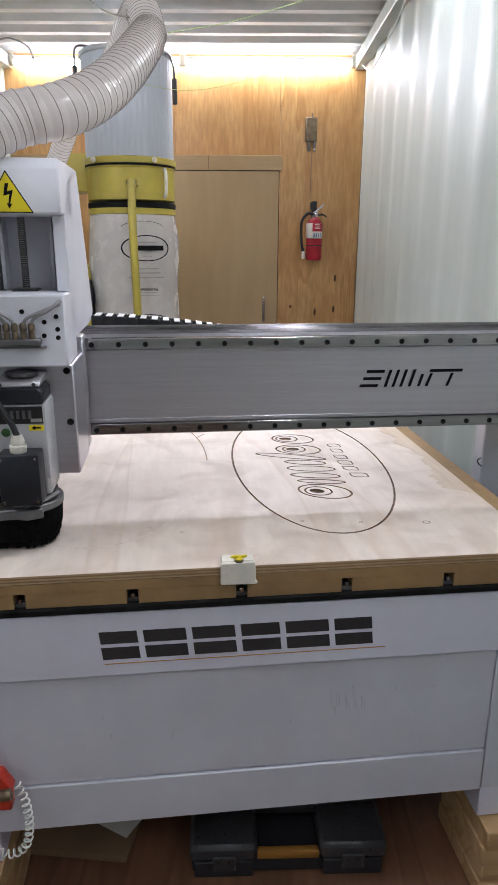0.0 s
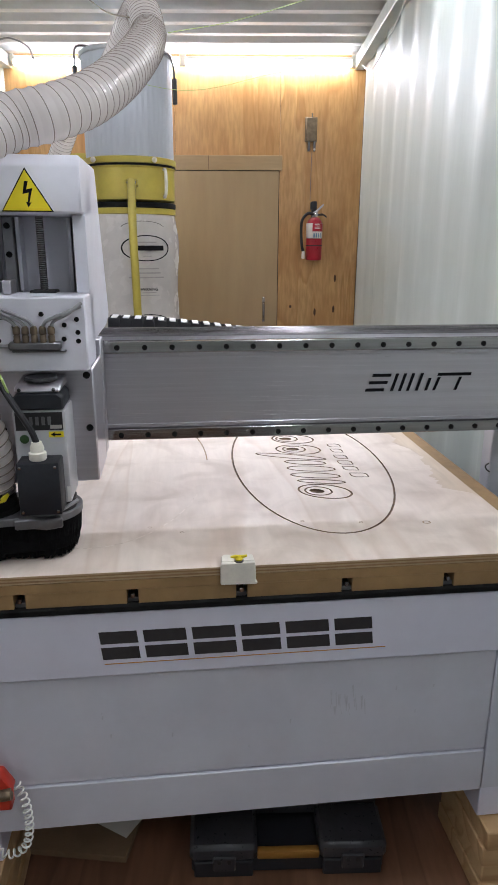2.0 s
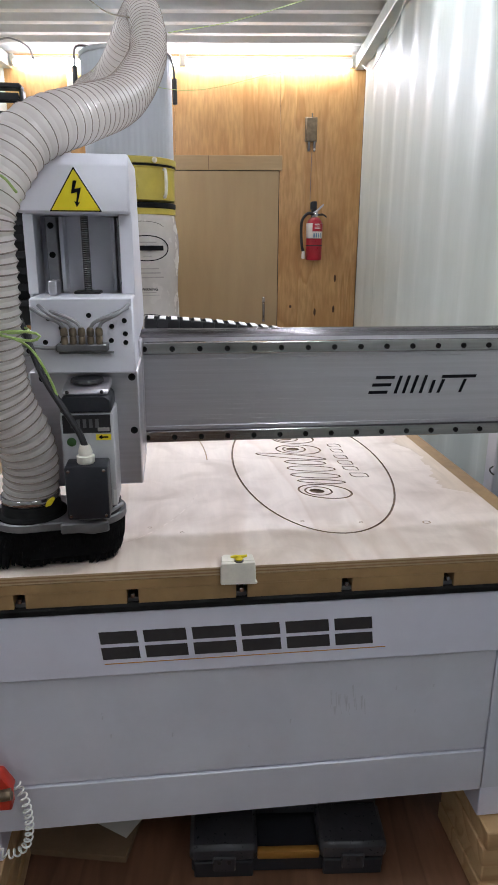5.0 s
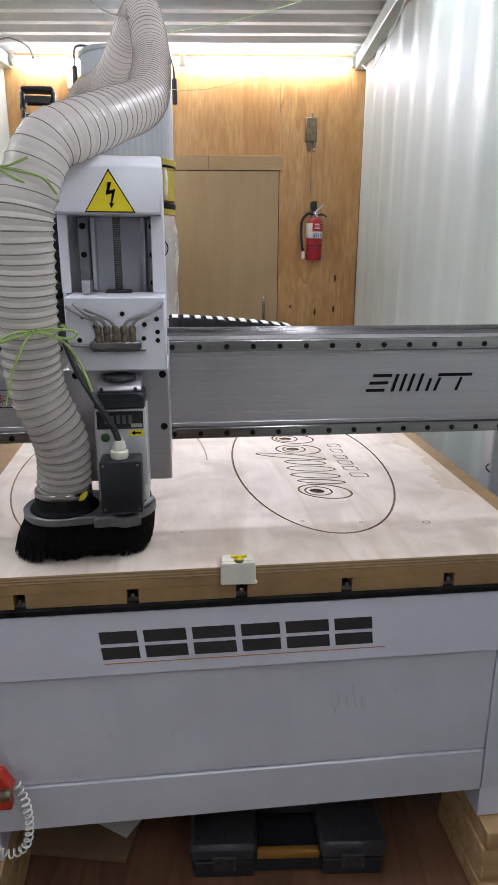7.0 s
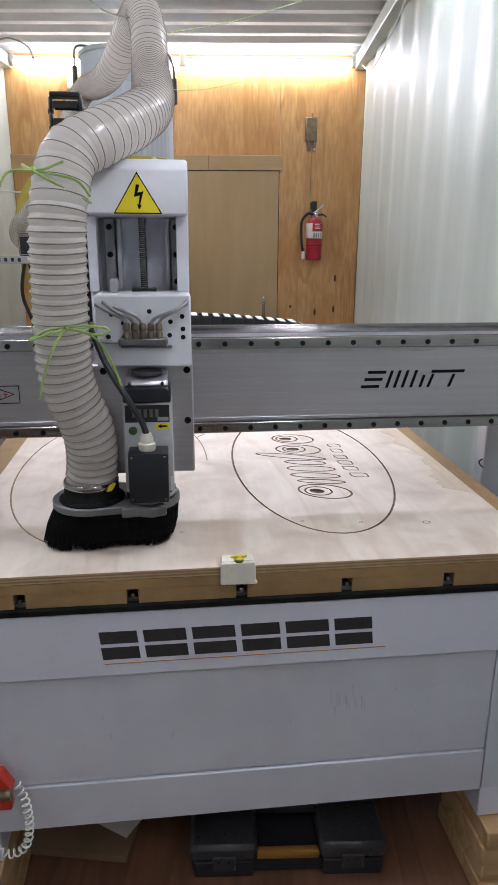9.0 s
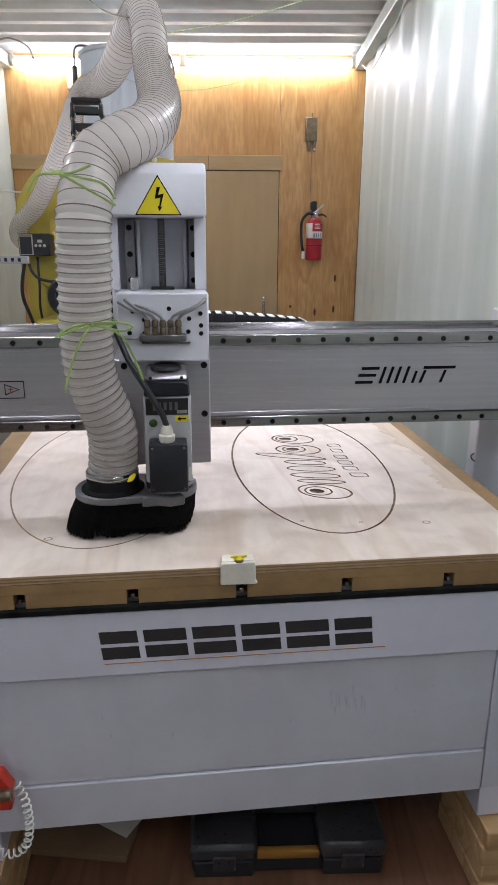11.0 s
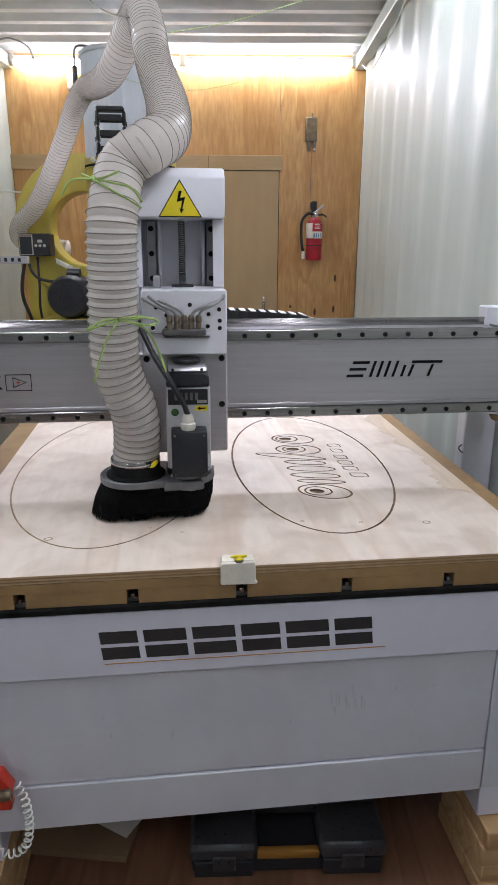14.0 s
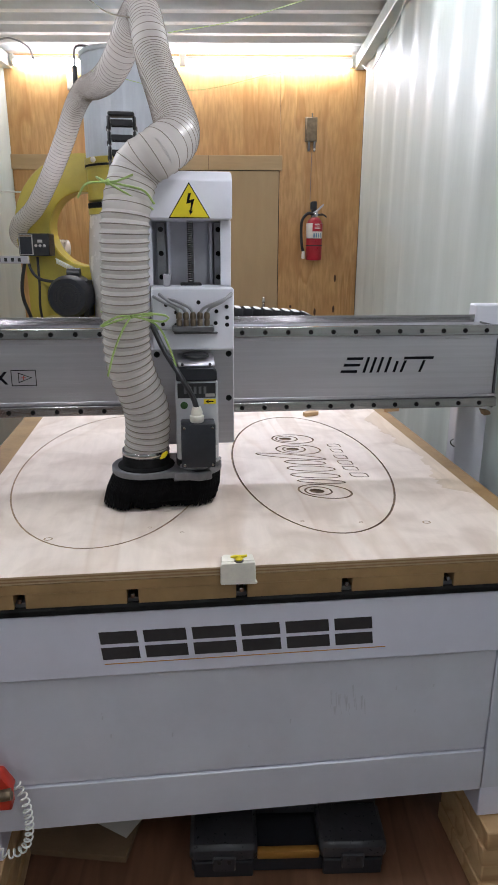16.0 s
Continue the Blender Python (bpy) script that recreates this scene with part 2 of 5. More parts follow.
def spline(ctrl, n):
    """n+1 points at even steps of length along a smooth curve through ctrl."""
    P = [Vector(c) for c in ctrl]
    P = [P[0] * 2 - P[1]] + P + [P[-1] * 2 - P[-2]]
    out = []
    for i in range(1, len(P) - 2):
        for k in range(24):
            t = k / 24
            a, b, c, d = P[i - 1:i + 3]
            out.append(0.5 * (2 * b + (c - a) * t + (2 * a - 5 * b + 4 * c - d) * t * t + (3 * b - a - 3 * c + d) * t ** 3))
    out.append(P[-2])
    cum = [0.0]
    for p, q in zip(out, out[1:]):
        cum.append(cum[-1] + (q - p).length)
    res, j = [], 0
    for i in range(n + 1):
        s = cum[-1] * i / n
        while j < len(cum) - 2 and cum[j + 1] < s:
            j += 1
        f = (s - cum[j]) / max(1e-9, cum[j + 1] - cum[j])
        res.append(out[j].lerp(out[j + 1], min(1, f)))
    return res


def frames_along(pts):
    """Poses along a line of points, z along it, with the least twist."""
    q, out, prev = None, [], None
    for i, p in enumerate(pts):
        t = (pts[min(i + 1, len(pts) - 1)] - pts[max(i - 1, 0)]).normalized()
        if q is None:
            q = t.to_track_quat("Z", "Y")
        else:
            q = prev.rotation_difference(t) @ q
        prev = t
        out.append(Matrix.Translation(p) @ q.to_matrix().to_4x4())
    return out


def add_tube(bm, ctrl, r, n=40, sides=10, radius=None):
    ms = frames_along(spline(ctrl, n))
    rings = []
    for i, m in enumerate(ms):
        rr = radius(i / n) if radius else r
        rings.append([bm.verts.new(m @ Vector((rr * math.cos(6.28319 * k / sides), rr * math.sin(6.28319 * k / sides), 0))) for k in range(sides)])
    for a, b in zip(rings, rings[1:]):
        for k in range(sides):
            bm.faces.new((a[k], a[(k + 1) % sides], b[(k + 1) % sides], b[k]))
    bm.faces.new(rings[0][::-1])
    bm.faces.new(rings[-1])
    return bm


def tube(ctrl, r, n=40, sides=10, radius=None):
    return add_tube(bmesh.new(), ctrl, r, n, sides, radius)


def add_lathe(bm, prof, n=32, m=None):
    """A turned body about z through (radius, z) points."""
    rings = [[bm.verts.new((r * math.cos(6.28319 * k / n), r * math.sin(6.28319 * k / n), z)) for k in range(n)] for r, z in prof]
    for a, b in zip(rings, rings[1:]):
        for k in range(n):
            bm.faces.new((a[k], a[(k + 1) % n], b[(k + 1) % n], b[k]))
    bm.faces.new(rings[0][::-1])
    bm.faces.new(rings[-1])
    if m is not None:
        for ring in rings:
            for v in ring:
                v.co = m @ v.co
    return bm


def lathe(prof, n=32, m=None):
    return add_lathe(bmesh.new(), prof, n, m)


# ---- the container ----
def corrugated(name, length, height, pitch, depth, thick, m, material, label):
    """A sheet of trapezoid ribs that repeat along x, seen on its +y side."""
    prof, x = [], 0.0
    while x < length:
        prof += [(x, 0), (x + 0.28 * pitch, 0), (x + 0.5 * pitch, -depth), (x + 0.78 * pitch, -depth)]
        x += pitch
    prof.append((x, 0))
    bm = bmesh.new()
    rows = [[bm.verts.new((px, py - d, z)) for px, py in prof] for d, z in ((0, 0), (0, height), (thick, height), (thick, 0))]
    for a in range(4):
        r0, r1 = rows[a], rows[(a + 1) % 4]
        for i in range(len(prof) - 1):
            bm.faces.new((r0[i], r0[i + 1], r1[i + 1], r1[i]))
    bmesh.ops.recalc_face_normals(bm, faces=bm.faces)
    ob = part(name, bm, material, smooth=20)
    ob.matrix_world = m
    return tagged(ob, label, "wall", kind="structure")


def container():
    length = YB - YN
    RIB = 0.3455
    RIB0 = 4.042 - 21 * RIB
    ROOF0 = 4.284 - 36 * 0.203
    corrugated("wall_east", YB - 0.03 - RIB0, ZC, RIB, 0.022, 0.004, pose(XR, RIB0, 0, 0, 0, 90), CONT, "pale grey-green painted corrugated steel container wall")
    corrugated("wall_west", length, ZC, RIB, 0.022, 0.004, pose(XL, YB, 0, 0, 0, -90), CONT, "pale grey-green painted corrugated steel container wall")
    roof = corrugated("ceiling", YB - ROOF0, XR - XL + 0.08, 0.203, 0.03, 0.004, Matrix(((0, 0, -1, XR + 0.04), (1, 0, 0, ROOF0), (0, -1, 0, ZC), (0, 0, 0, 1))), ROOF, "white painted corrugated steel roof of the container")
    tagged(roof, category="ceiling")
    ob = part("floor", box(XL - 0.05, XR + 0.05, YN, YB + 0.1, -0.04, 0, 0), FLOORWOOD)
    tagged(ob, "worn reddish brown plywood container floor", "floor", kind="structure")
    ob = part("wall_south", box(XL - 0.05, XR + 0.05, YN - 0.03, YN, 0, ZC, 0), CONT)
    tagged(ob, "pale painted end wall of the container", "wall", kind="structure")
    # plywood end wall in three sheets, with the door opening left free
    north = empty("wall_north", pose(0, YB, 0))
    tagged(north, "varnished orange plywood partition wall with dark grain", "wall", kind="structure")
    for x0, x1, z0, z1 in ((XL, -1.03, 0, 2.02), (0.205, 0.7725, 0, ZC), (XL, -0.52, 2.022, ZC), (-0.518, 0.203, 2.022, ZC)):
        part("plywood_sheet", box(x0, x1, 0, 0.018, z0, z1, 0.001), WALLPLY, north)
    part("corner_strip", box(0.7730, 0.7765, -0.001, 0.02, 0, ZC, 0.001), BLACK, north, "dark gap strip")
    bm = bmesh.new()
    for x, z in ((0.621, 1.244), (0.618, 1.022), (0.481, 1.0), (0.30, 1.04)):
        add_lathe(bm, [(0.004, 0), (0.012, 0.0015), (0.016, 0.0)], 12, pose(x, -0.001, z, 90, 0, 8) @ Matrix.Diagonal((0.55, 1.7 if x > 0.45 else 0.7, 1, 1)))
    part("wood_knot", bm, DARKKNOT, north, "dark knots in the veneer")
    # header trim and flush door
    trim = part("trim", box(-1.66, 0.222, -0.022, -0.001, 1.972, 2.068, 0.002), TRIMPLY)
    trim.location = (0, YB, 0)
    tagged(trim, "plain tan header board over the door", "trim", kind="structure")
    part("butt_joint", box(-0.292, -0.288, -0.0235, -0.021, 1.974, 2.066, 0), GROOVE, trim)
    door = empty("door_1", pose(0, YB, 0))
    tagged(door, "closed plain tan fibreboard door in the plywood wall", "door", kind="structure")
    part("door_leaf", box(-1.02, 0.20, -0.010, 0.03, 0.01, 1.968, 0.002), DOORMAT, door)
    h = part("door_handle", box(0.092, 0.112, -0.022, -0.010, 0.93, 1.11, 0.003), STEEL, door, "upright steel pull handle")
    part("grip", tube([(0.102, -0.02, 0.95), (0.102, -0.06, 0.97), (0.102, -0.06, 1.05), (0.102, -0.02, 1.07)], 0.008, 24, 8), STEEL, h)
    # roof rails along both sides
    for name, x0, x1 in (("trim_east", XR - 0.06, XR + 0.01), ("trim_west", XL - 0.01, XL + 0.06)):
        ob = part(name, box(x0, x1, YN, YB - 0.002, 2.60, ZC - 0.012, 0.004), CONT)
        tagged(ob, "pale steel top rail under the container roof", "rail", kind="structure")


def tube_lamp(at, length, along, wall):
    """A slim batten lamp: housing, end caps and a glowing diffuser. wall is the way the wall lies."""
    lamp = empty("tube_lamp", Matrix.Translation(at) @ pose(0, 0, 0, 0, 0, 0 if along == "x" else 90))
    tagged(lamp, "glowing white tube lamp fixed under the roof", "lamp", group="tube lamps")
    h = length / 2
    part("housing", box(-h, h, -0.016, 0.016, 0.020, 0.040, 0.003), PAPER, lamp)
    part("diffuser", tube([(-h + 0.02, 0, 0), (0, 0, 0), (h - 0.02, 0, 0)], 0.022, 8, 12), TUBEGLOW, lamp, "bright glowing diffuser")
    for s in (-1, 1):
        part("end_cap", box(s * h - 0.012, s * h + 0.012, -0.021, 0.021, -0.018, 0.051, 0.003), WHITEPL, lamp)


container()
for x in (-1.02, 0.12):
    tube_lamp((x, YB - 0.05, 2.625), 1.12, "x", "n")
for x, y in ((XR - 0.09, 2.55), (XL + 0.09, 2.55), (XR - 0.09, 0.95), (XL + 0.09, 0.95), (XR - 0.09, -0.65), (XL + 0.09, -0.65)):
    tube_lamp((x, y, 2.61), 1.12, "y", "s")


# ---- the router table: u to the right, v away, turned a little in the container ----
MW = pose(0.005, 1.158, 0, 0, 0, 6.63)
TOP = 0.88


def prints(parent, name, shapes, y, material, label, thick=0.0006):
    """Flat printed marks on a face that looks along -y: outlines in (x, z)."""
    for pts in shapes:
        bm = bmesh.new()
        vs = [bm.verts.new((a, y, b)) for a, b in pts]
        bm.faces.new(vs)
        lo = [bm.verts.new((a, y + thick, b)) for a, b in pts]
        for i in range(len(vs)):
            bm.faces.new((vs[i], vs[(i + 1) % len(vs)], lo[(i + 1) % len(vs)], lo[i]))
        bmesh.ops.recalc_face_normals(bm, faces=bm.faces)
        part(name, bm, material, parent, label)


def slant(x, z, w, h, k):
    return [(x, z), (x + w, z), (x + w + k, z + h), (x + k, z + h)]


def bolt_mesh():
    return mesh_of("bolt", lathe([(0.0062, 0), (0.0062, 0.0012), (0.0045, 0.0012), (0.004, 0.0002)], 12), RUBBER, 40)


BOLT = bolt_mesh()


def bolt(parent, x, y, z, s=1.0):
    ob = new("bolt", BOLT)
    ob.parent = parent
    ob.matrix_basis = pose(x, y, z, 90, 0, 0) @ Matrix.Diagonal((s, s, 1, 1))


def router_table():
    t = empty("router_table", MW)
    tagged(t, "large white steel bed of a wood router machine with smudged front", "machine")
    part("apron", box(-0.66, 0.66, -0.004, 0.10, 0.652, 0.797, 0.004), WHITE, t)
    part("front_panel", box(-0.60, 0.5305, 0.004, 0.05, 0.397, 0.654, 0.001), PANEL, t, "lighter removable sheet metal panel")
    part("panel_surround", box(0.532, 0.66, 0.0, 0.05, 0.286, 0.652, 0.002), PANEL, t)
    part("panel_surround", box(-0.66, 0.530, -0.001, 0.05, 0.285, 0.394, 0.002), PANEL, t)
    part("base_body", box(-0.655, 0.655, 0.052, 1.55, 0.30, 0.79, 0.004), PANEL, t)
    for x0, x1 in ((0.532, 0.66), (-0.66, -0.53)):
        for y in (0.0, 1.42):
            part("foot", box(x0, x1, y + 0.001, y + 0.12, 0.205, 0.2985, 0.003), WHITE, t)
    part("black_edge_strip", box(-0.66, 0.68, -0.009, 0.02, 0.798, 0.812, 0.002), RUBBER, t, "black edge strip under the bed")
    part("bed_frame", box(-0.69, 0.69, 0.021, 1.58, 0.792, 0.812, 0.002), DARKSTEEL, t)
    # fibreboard bed between five slotted rails
    xs = [-0.44 + 0.211 * i for i in range(-1, 6)]
    lo = -0.69
    for i, x in enumerate(xs):
        hi = x - 0.011 if x < 0.66 else 0.675
        if hi > lo:
            part("bed_board", box(lo, min(hi, 0.675), -0.002, 1.56, 0.8125, 0.8422, 0.0004), MDF, t, "brown fibreboard bed strip")
        if x < 0.66:
            part("slot_rail", box(x - 0.010, x + 0.010, 0.004, 1.56, 0.8125, 0.822, 0.001), DARKSTEEL, t, "aluminium clamp slot rail")
            part("slot_bolt", box(x - 0.004, x + 0.004, 0.0, 0.02, 0.8225, 0.832, 0.001), STEEL, t)
            lo = x + 0.011
    part("spoil_board", box(-0.69, 0.675, -0.002, 1.56, 0.8425, 0.862, 0.0006), MDF, t, "brown fibreboard spoil board")
    # big name mark: plain slanted blocks, with a thin stripe under them
    x, marks = -0.292, []
    z0 = 0.692
    for w in (0.085, 0.095, 0.097, 0.090, 0.100, 0.090):
        marks += [slant(x, z0, w - 0.012, 0.027, -0.003), slant(x - 0.003, z0 + 0.035, w - 0.012, 0.027, -0.003)]
        x += w
    prints(t, "name_mark", marks, -0.0048, INK, "dark grey blocks of a large maker's mark")
    prints(t, "mark_stripe", [slant(-0.29, 0.681, 0.570, 0.0018, 0)], -0.0048, ORANGE, "thin orange stripe")
    rng = random.Random(7)
    scuffs = []
    for i in range(16):
        x, z, h = rng.uniform(0.17, 0.25), rng.uniform(0.51, 0.56), rng.uniform(0.012, 0.045)
        scuffs.append([(x, z), (x + 0.002, z - 0.002), (x + rng.uniform(-0.004, 0.006), z + h), (x - 0.003, z + h * 0.9)])
    for i in range(10):
        x, z, h = rng.uniform(-0.35, 0.4), rng.uniform(0.42, 0.6), rng.uniform(0.004, 0.012)
        scuffs.append([(x, z), (x + 0.003, z), (x + 0.004, z + h), (x + 0.001, z + h)])
    prints(t, "scuff", scuffs, 0.0035, SCUFF, "faint grey scuff", thick=0.0004)
    return t


def outline_strip(path, w, depth, closed=True):
    """A groove cutter: a ribbon of width w along a flat path, standing on edge."""
    n = len(path)
    P = [Vector((a, b)) for a, b in path]
    bm = bmesh.new()
    cols = []
    for i in range(n):
        a, b = (P[i - 1], P[(i + 1) % n]) if closed else (P[max(i - 1, 0)], P[min(i + 1, n - 1)])
        t = (b - a).normalized()
        s = Vector((-t.y, t.x)) * w * 0.5
        cols.append([bm.verts.new((*(P[i] + s), TOP - depth)), bm.verts.new((*(P[i] - s), TOP - depth)),
                     bm.verts.new((*(P[i] - s), TOP + 0.01)), bm.verts.new((*(P[i] + s), TOP + 0.01))])
    rng = range(n) if closed else range(n - 1)
    for i in rng:
        c, d = cols[i], cols[(i + 1) % n]
        for k in range(4):
            bm.faces.new((c[k], c[(k + 1) % 4], d[(k + 1) % 4], d[k]))
    if not closed:
        bm.faces.new(cols[0][::-1])
        bm.faces.new(cols[-1])
    bmesh.ops.recalc_face_normals(bm, faces=bm.faces)
    return bm


def flat_cut(path, depth):
    """A pocket cutter with the given flat outline."""
    return add_prism(bmesh.new(), path, TOP - depth, TOP + 0.01, "xy")


def ring_path(cx, cy, a, b, turn=0.0, n=72):
    c, s = math.cos(turn), math.sin(turn)
    return [(cx + a * math.cos(6.28319 * i / n) * c - b * math.sin(6.28319 * i / n) * s,
             cy + a * math.cos(6.28319 * i / n) * s + b * math.sin(6.28319 * i / n) * c) for i in range(n)]


OVAL = (-0.3066, 0.6533, 0.2564, 0.5447, -0.0317)
BIT = (-0.084, -0.236)


def oval_cut(deg):
    """A point of the second oval, which the router is cutting."""
    x, y, a, b, turn = OVAL
    p, q = a * math.cos(radians(deg)), b * math.sin(radians(deg))
    return (x + p * math.cos(turn) - q * math.sin(turn), y + p * math.sin(turn) + q * math.cos(turn))


def outline_ring(x, y, r):
    bm = bmesh.new()
    rows = [[bm.verts.new((x + q * math.cos(0.5236 * k), y + 0.8 * q * math.sin(0.5236 * k), z)) for k in range(12)] for q, z in ((r, TOP + 0.0002), (r * 0.95, TOP + 0.0005), (r * 0.72, TOP + 0.0005), (r * 0.7, TOP + 0.0002))]
    for a, b in zip(rows, rows[1:]):
        for k in range(12):
            bm.faces.new((a[k], a[(k + 1) % 12], b[(k + 1) % 12], b[k]))
    return bm


def workpiece():
    """The plywood sheet, with two long ovals and looping ornament carved into it."""
    slab = new("plywood_workpiece", mesh_of("plywood_workpiece", box(-0.61, 0.61, 0.0, 1.22, 0.8625, TOP, 0.0008), [PLYTOP, GROOVE, PLYEDGE], 30))
    for poly in slab.data.polygons:
        if abs(poly.normal.z) < 0.5:
            poly.material_index = 2
    cutters = [outline_strip(ring_path(0.234, 0.627, 0.2115, 0.500, -0.025), 0.0052, 0.005), outline_strip([oval_cut(1.8 + 4.1 * i) for i in range(81)], 0.0038, 0.002, False)]
    # looping ornament: outer loops, inner eyes and long strokes
    for x, y, l, w, ex, ey, el, ew, turn in ((0.233, 0.380, 0.068, 0.046, 0.217, 0.384, 0.034, 0.029, -0.46), (0.231, 0.737, 0.067, 0.047, 0.219, 0.741, 0.034, 0.030, -0.26), (0.234, 0.850, 0.066, 0.048, 0.215, 0.854, 0.034, 0.030, -0.30)):
        cutters.append(outline_strip(ring_path(x, y, l, w, turn, 44), 0.0056, 0.005))
        cutters.append(outline_strip(ring_path(ex, ey, el, ew, turn, 36), 0.005, 0.005))
        cutters.append(flat_cut(ring_path(ex - 0.004, ey, el * 0.58, ew * 0.5, turn, 24), 0.005))
    for x, y, l, w, turn in ((0.240, 0.452, 0.062, 0.014, -0.21), (0.234, 0.500, 0.066, 0.020, -0.21), (0.234, 0.557, 0.066, 0.022, -0.18), (0.228, 0.612, 0.058, 0.018, -0.25), (0.196, 0.672, 0.104, 0.017, -0.36)):
        cutters.append(outline_strip(ring_path(x, y, l, w, turn, 44), 0.005, 0.005))
    for x, y, l in ((0.349, 0.769, 0.018), (0.345, 0.716, 0.016), (0.342, 0.655, 0.017), (0.342, 0.602, 0.019), (0.344, 0.551, 0.019), (0.353, 0.494, 0.022)):
        cutters.append(outline_strip([(x - l, y - 0.006), (x - 0.6 * l, y - 0.016), (x + l, y - 0.020), (x + l, y + 0.004), (x + 0.6 * l, y + 0.012), (x - l, y + 0.016)], 0.0042, 0.004))
    cutters.append(outline_strip([(0.414, 0.880), (0.428, 0.862), (0.434, 0.898), (0.446, 0.880)], 0.004, 0.0047, False))
    cutters.append(outline_strip([oval_cut(27.4), (-0.058, 0.917), (-0.044, 0.936)], 0.0038, 0.002, False))
    for bm in cutters:
        tool = new("cutter", mesh_of("cutter", bm, PALEGROOVE if bm is cutters[1] else GROOVE))
        mod = slab.modifiers.new("cut", "BOOLEAN")
        mod.object, mod.operation, mod.solver = tool, "DIFFERENCE", "EXACT"
        mod.material_mode = "TRANSFER"
        bpy.context.view_layer.update()
        done = bpy.data.meshes.new_from_object(slab.evaluated_get(bpy.context.evaluated_depsgraph_get()))
        slab.modifiers.clear()
        if len(done.polygons) > 20:
            slab.data = done
        bpy.data.objects.remove(tool)
    slab.matrix_world = MW
    for i in range(5):
        z = 0.8633 + 0.0033 * i
        part("ply_layer", box(-0.6095, 0.6095, -0.0012 - 0.0004 * (i % 2), -0.0002, z, z + 0.0030, 0.0003), DARKLAYER if i in (1, 3) else LAYER, slab)
    rng = random.Random(11)
    edge = [(0.529, 1.063), (0.553, 0.961), (0.546, 0.912), (0.566, 0.842), (0.547, 0.786), (0.558, 0.754), (0.573, 0.699), (0.581, 0.636), (0.57, 0.605), (0.569, 0.533), (0.545, 0.465), (0.543, 0.416), (0.54, 0.366)]
    jag = []
    for (a, b), (c, d) in zip(edge, edge[1:]):
        for k in range(5):
            jag.append((a + (c - a) * k / 5 + rng.uniform(-0.008, 0.008), b + (d - b) * k / 5))
    jag += [(0.600, 0.33), (0.6085, 0.30), (0.6085, 1.19)]
    part("bare_patch", prism(jag, TOP + 0.0002, TOP + 0.0006, "xy"), VENEER, slab, "browner patch of torn face veneer")
    for x, y in ((0.417, 0.165), (-0.411, 0.163), (-0.13, 0.167), (0.14, 0.2), (0.27, 0.18), (-0.2, 0.2)):
        r = 0.010 if abs(x) > 0.3 else 0.005
        part("wood_knot", outline_ring(x, y, r), KNOT, slab, "small oval knot")
    tagged(slab, "pale plywood sheet with one oval carved, another half cut", "plywood sheet")


def clamp():
    c = empty("hold_down_clamp", MW @ pose(-0.026, 0.0, 0))
    tagged(c, "chipped white plastic hold-down block with yellow wing knob", "clamp")
    part("block", prism([(-0.034, 0.848), (0.036, 0.846), (0.038, 0.851), (0.034, 0.853), (0.033, 0.893), (-0.031, 0.893), (-0.034, 0.885)], -0.014, -0.0045, "xz", 0.0015), WHITEPL, c)
    part("block_top", prism([(-0.031, -0.0042), (0.033, -0.0042), (0.031, 0.022), (-0.024, 0.026), (-0.03, 0.02)], 0.8805, 0.893, "xy", 0.001), WHITEPL, c)
    part("washer", cyl((0.002, -0.006, 0.8935), (0.002, -0.006, 0.896), 0.009), DARKSTEEL, c)
    k = part("wing_knob", lathe([(0.007, 0), (0.0075, 0.003), (0.005, 0.006), (0.004, 0.008)], 14, pose(0.002, -0.006, 0.8962)), YELLOW, c, "yellow wing knob")
    part("wing", prism([(-0.015, 0.904), (-0.013, 0.9015), (-0.004, 0.8995), (0.008, 0.9), (0.017, 0.902), (0.018, 0.906), (0.008, 0.9055), (-0.004, 0.9065)], -0.0085, -0.0035, "xz", 0.0008), YELLOW, k)


def offcuts():
    for x, y, r in ((0.692, 1.252, 8), (0.352, 1.145, 25)):
        z = TOP + 0.0005 if x < 0.6 else 0.8625
        o = part("wood_offcut", prism([(-0.03, -0.012), (0.028, -0.014), (0.03, 0.006), (0.006, 0.016), (-0.026, 0.01)], 0, 0.014, "xy", 0.001), PINE)
        o.matrix_world = MW @ pose(x, y, z, 0, 0, r)
        tagged(o, "small pale wood offcut lying on the router bed", "wood offcut", group="offcuts")


router_table()
workpiece()
clamp()
offcuts()


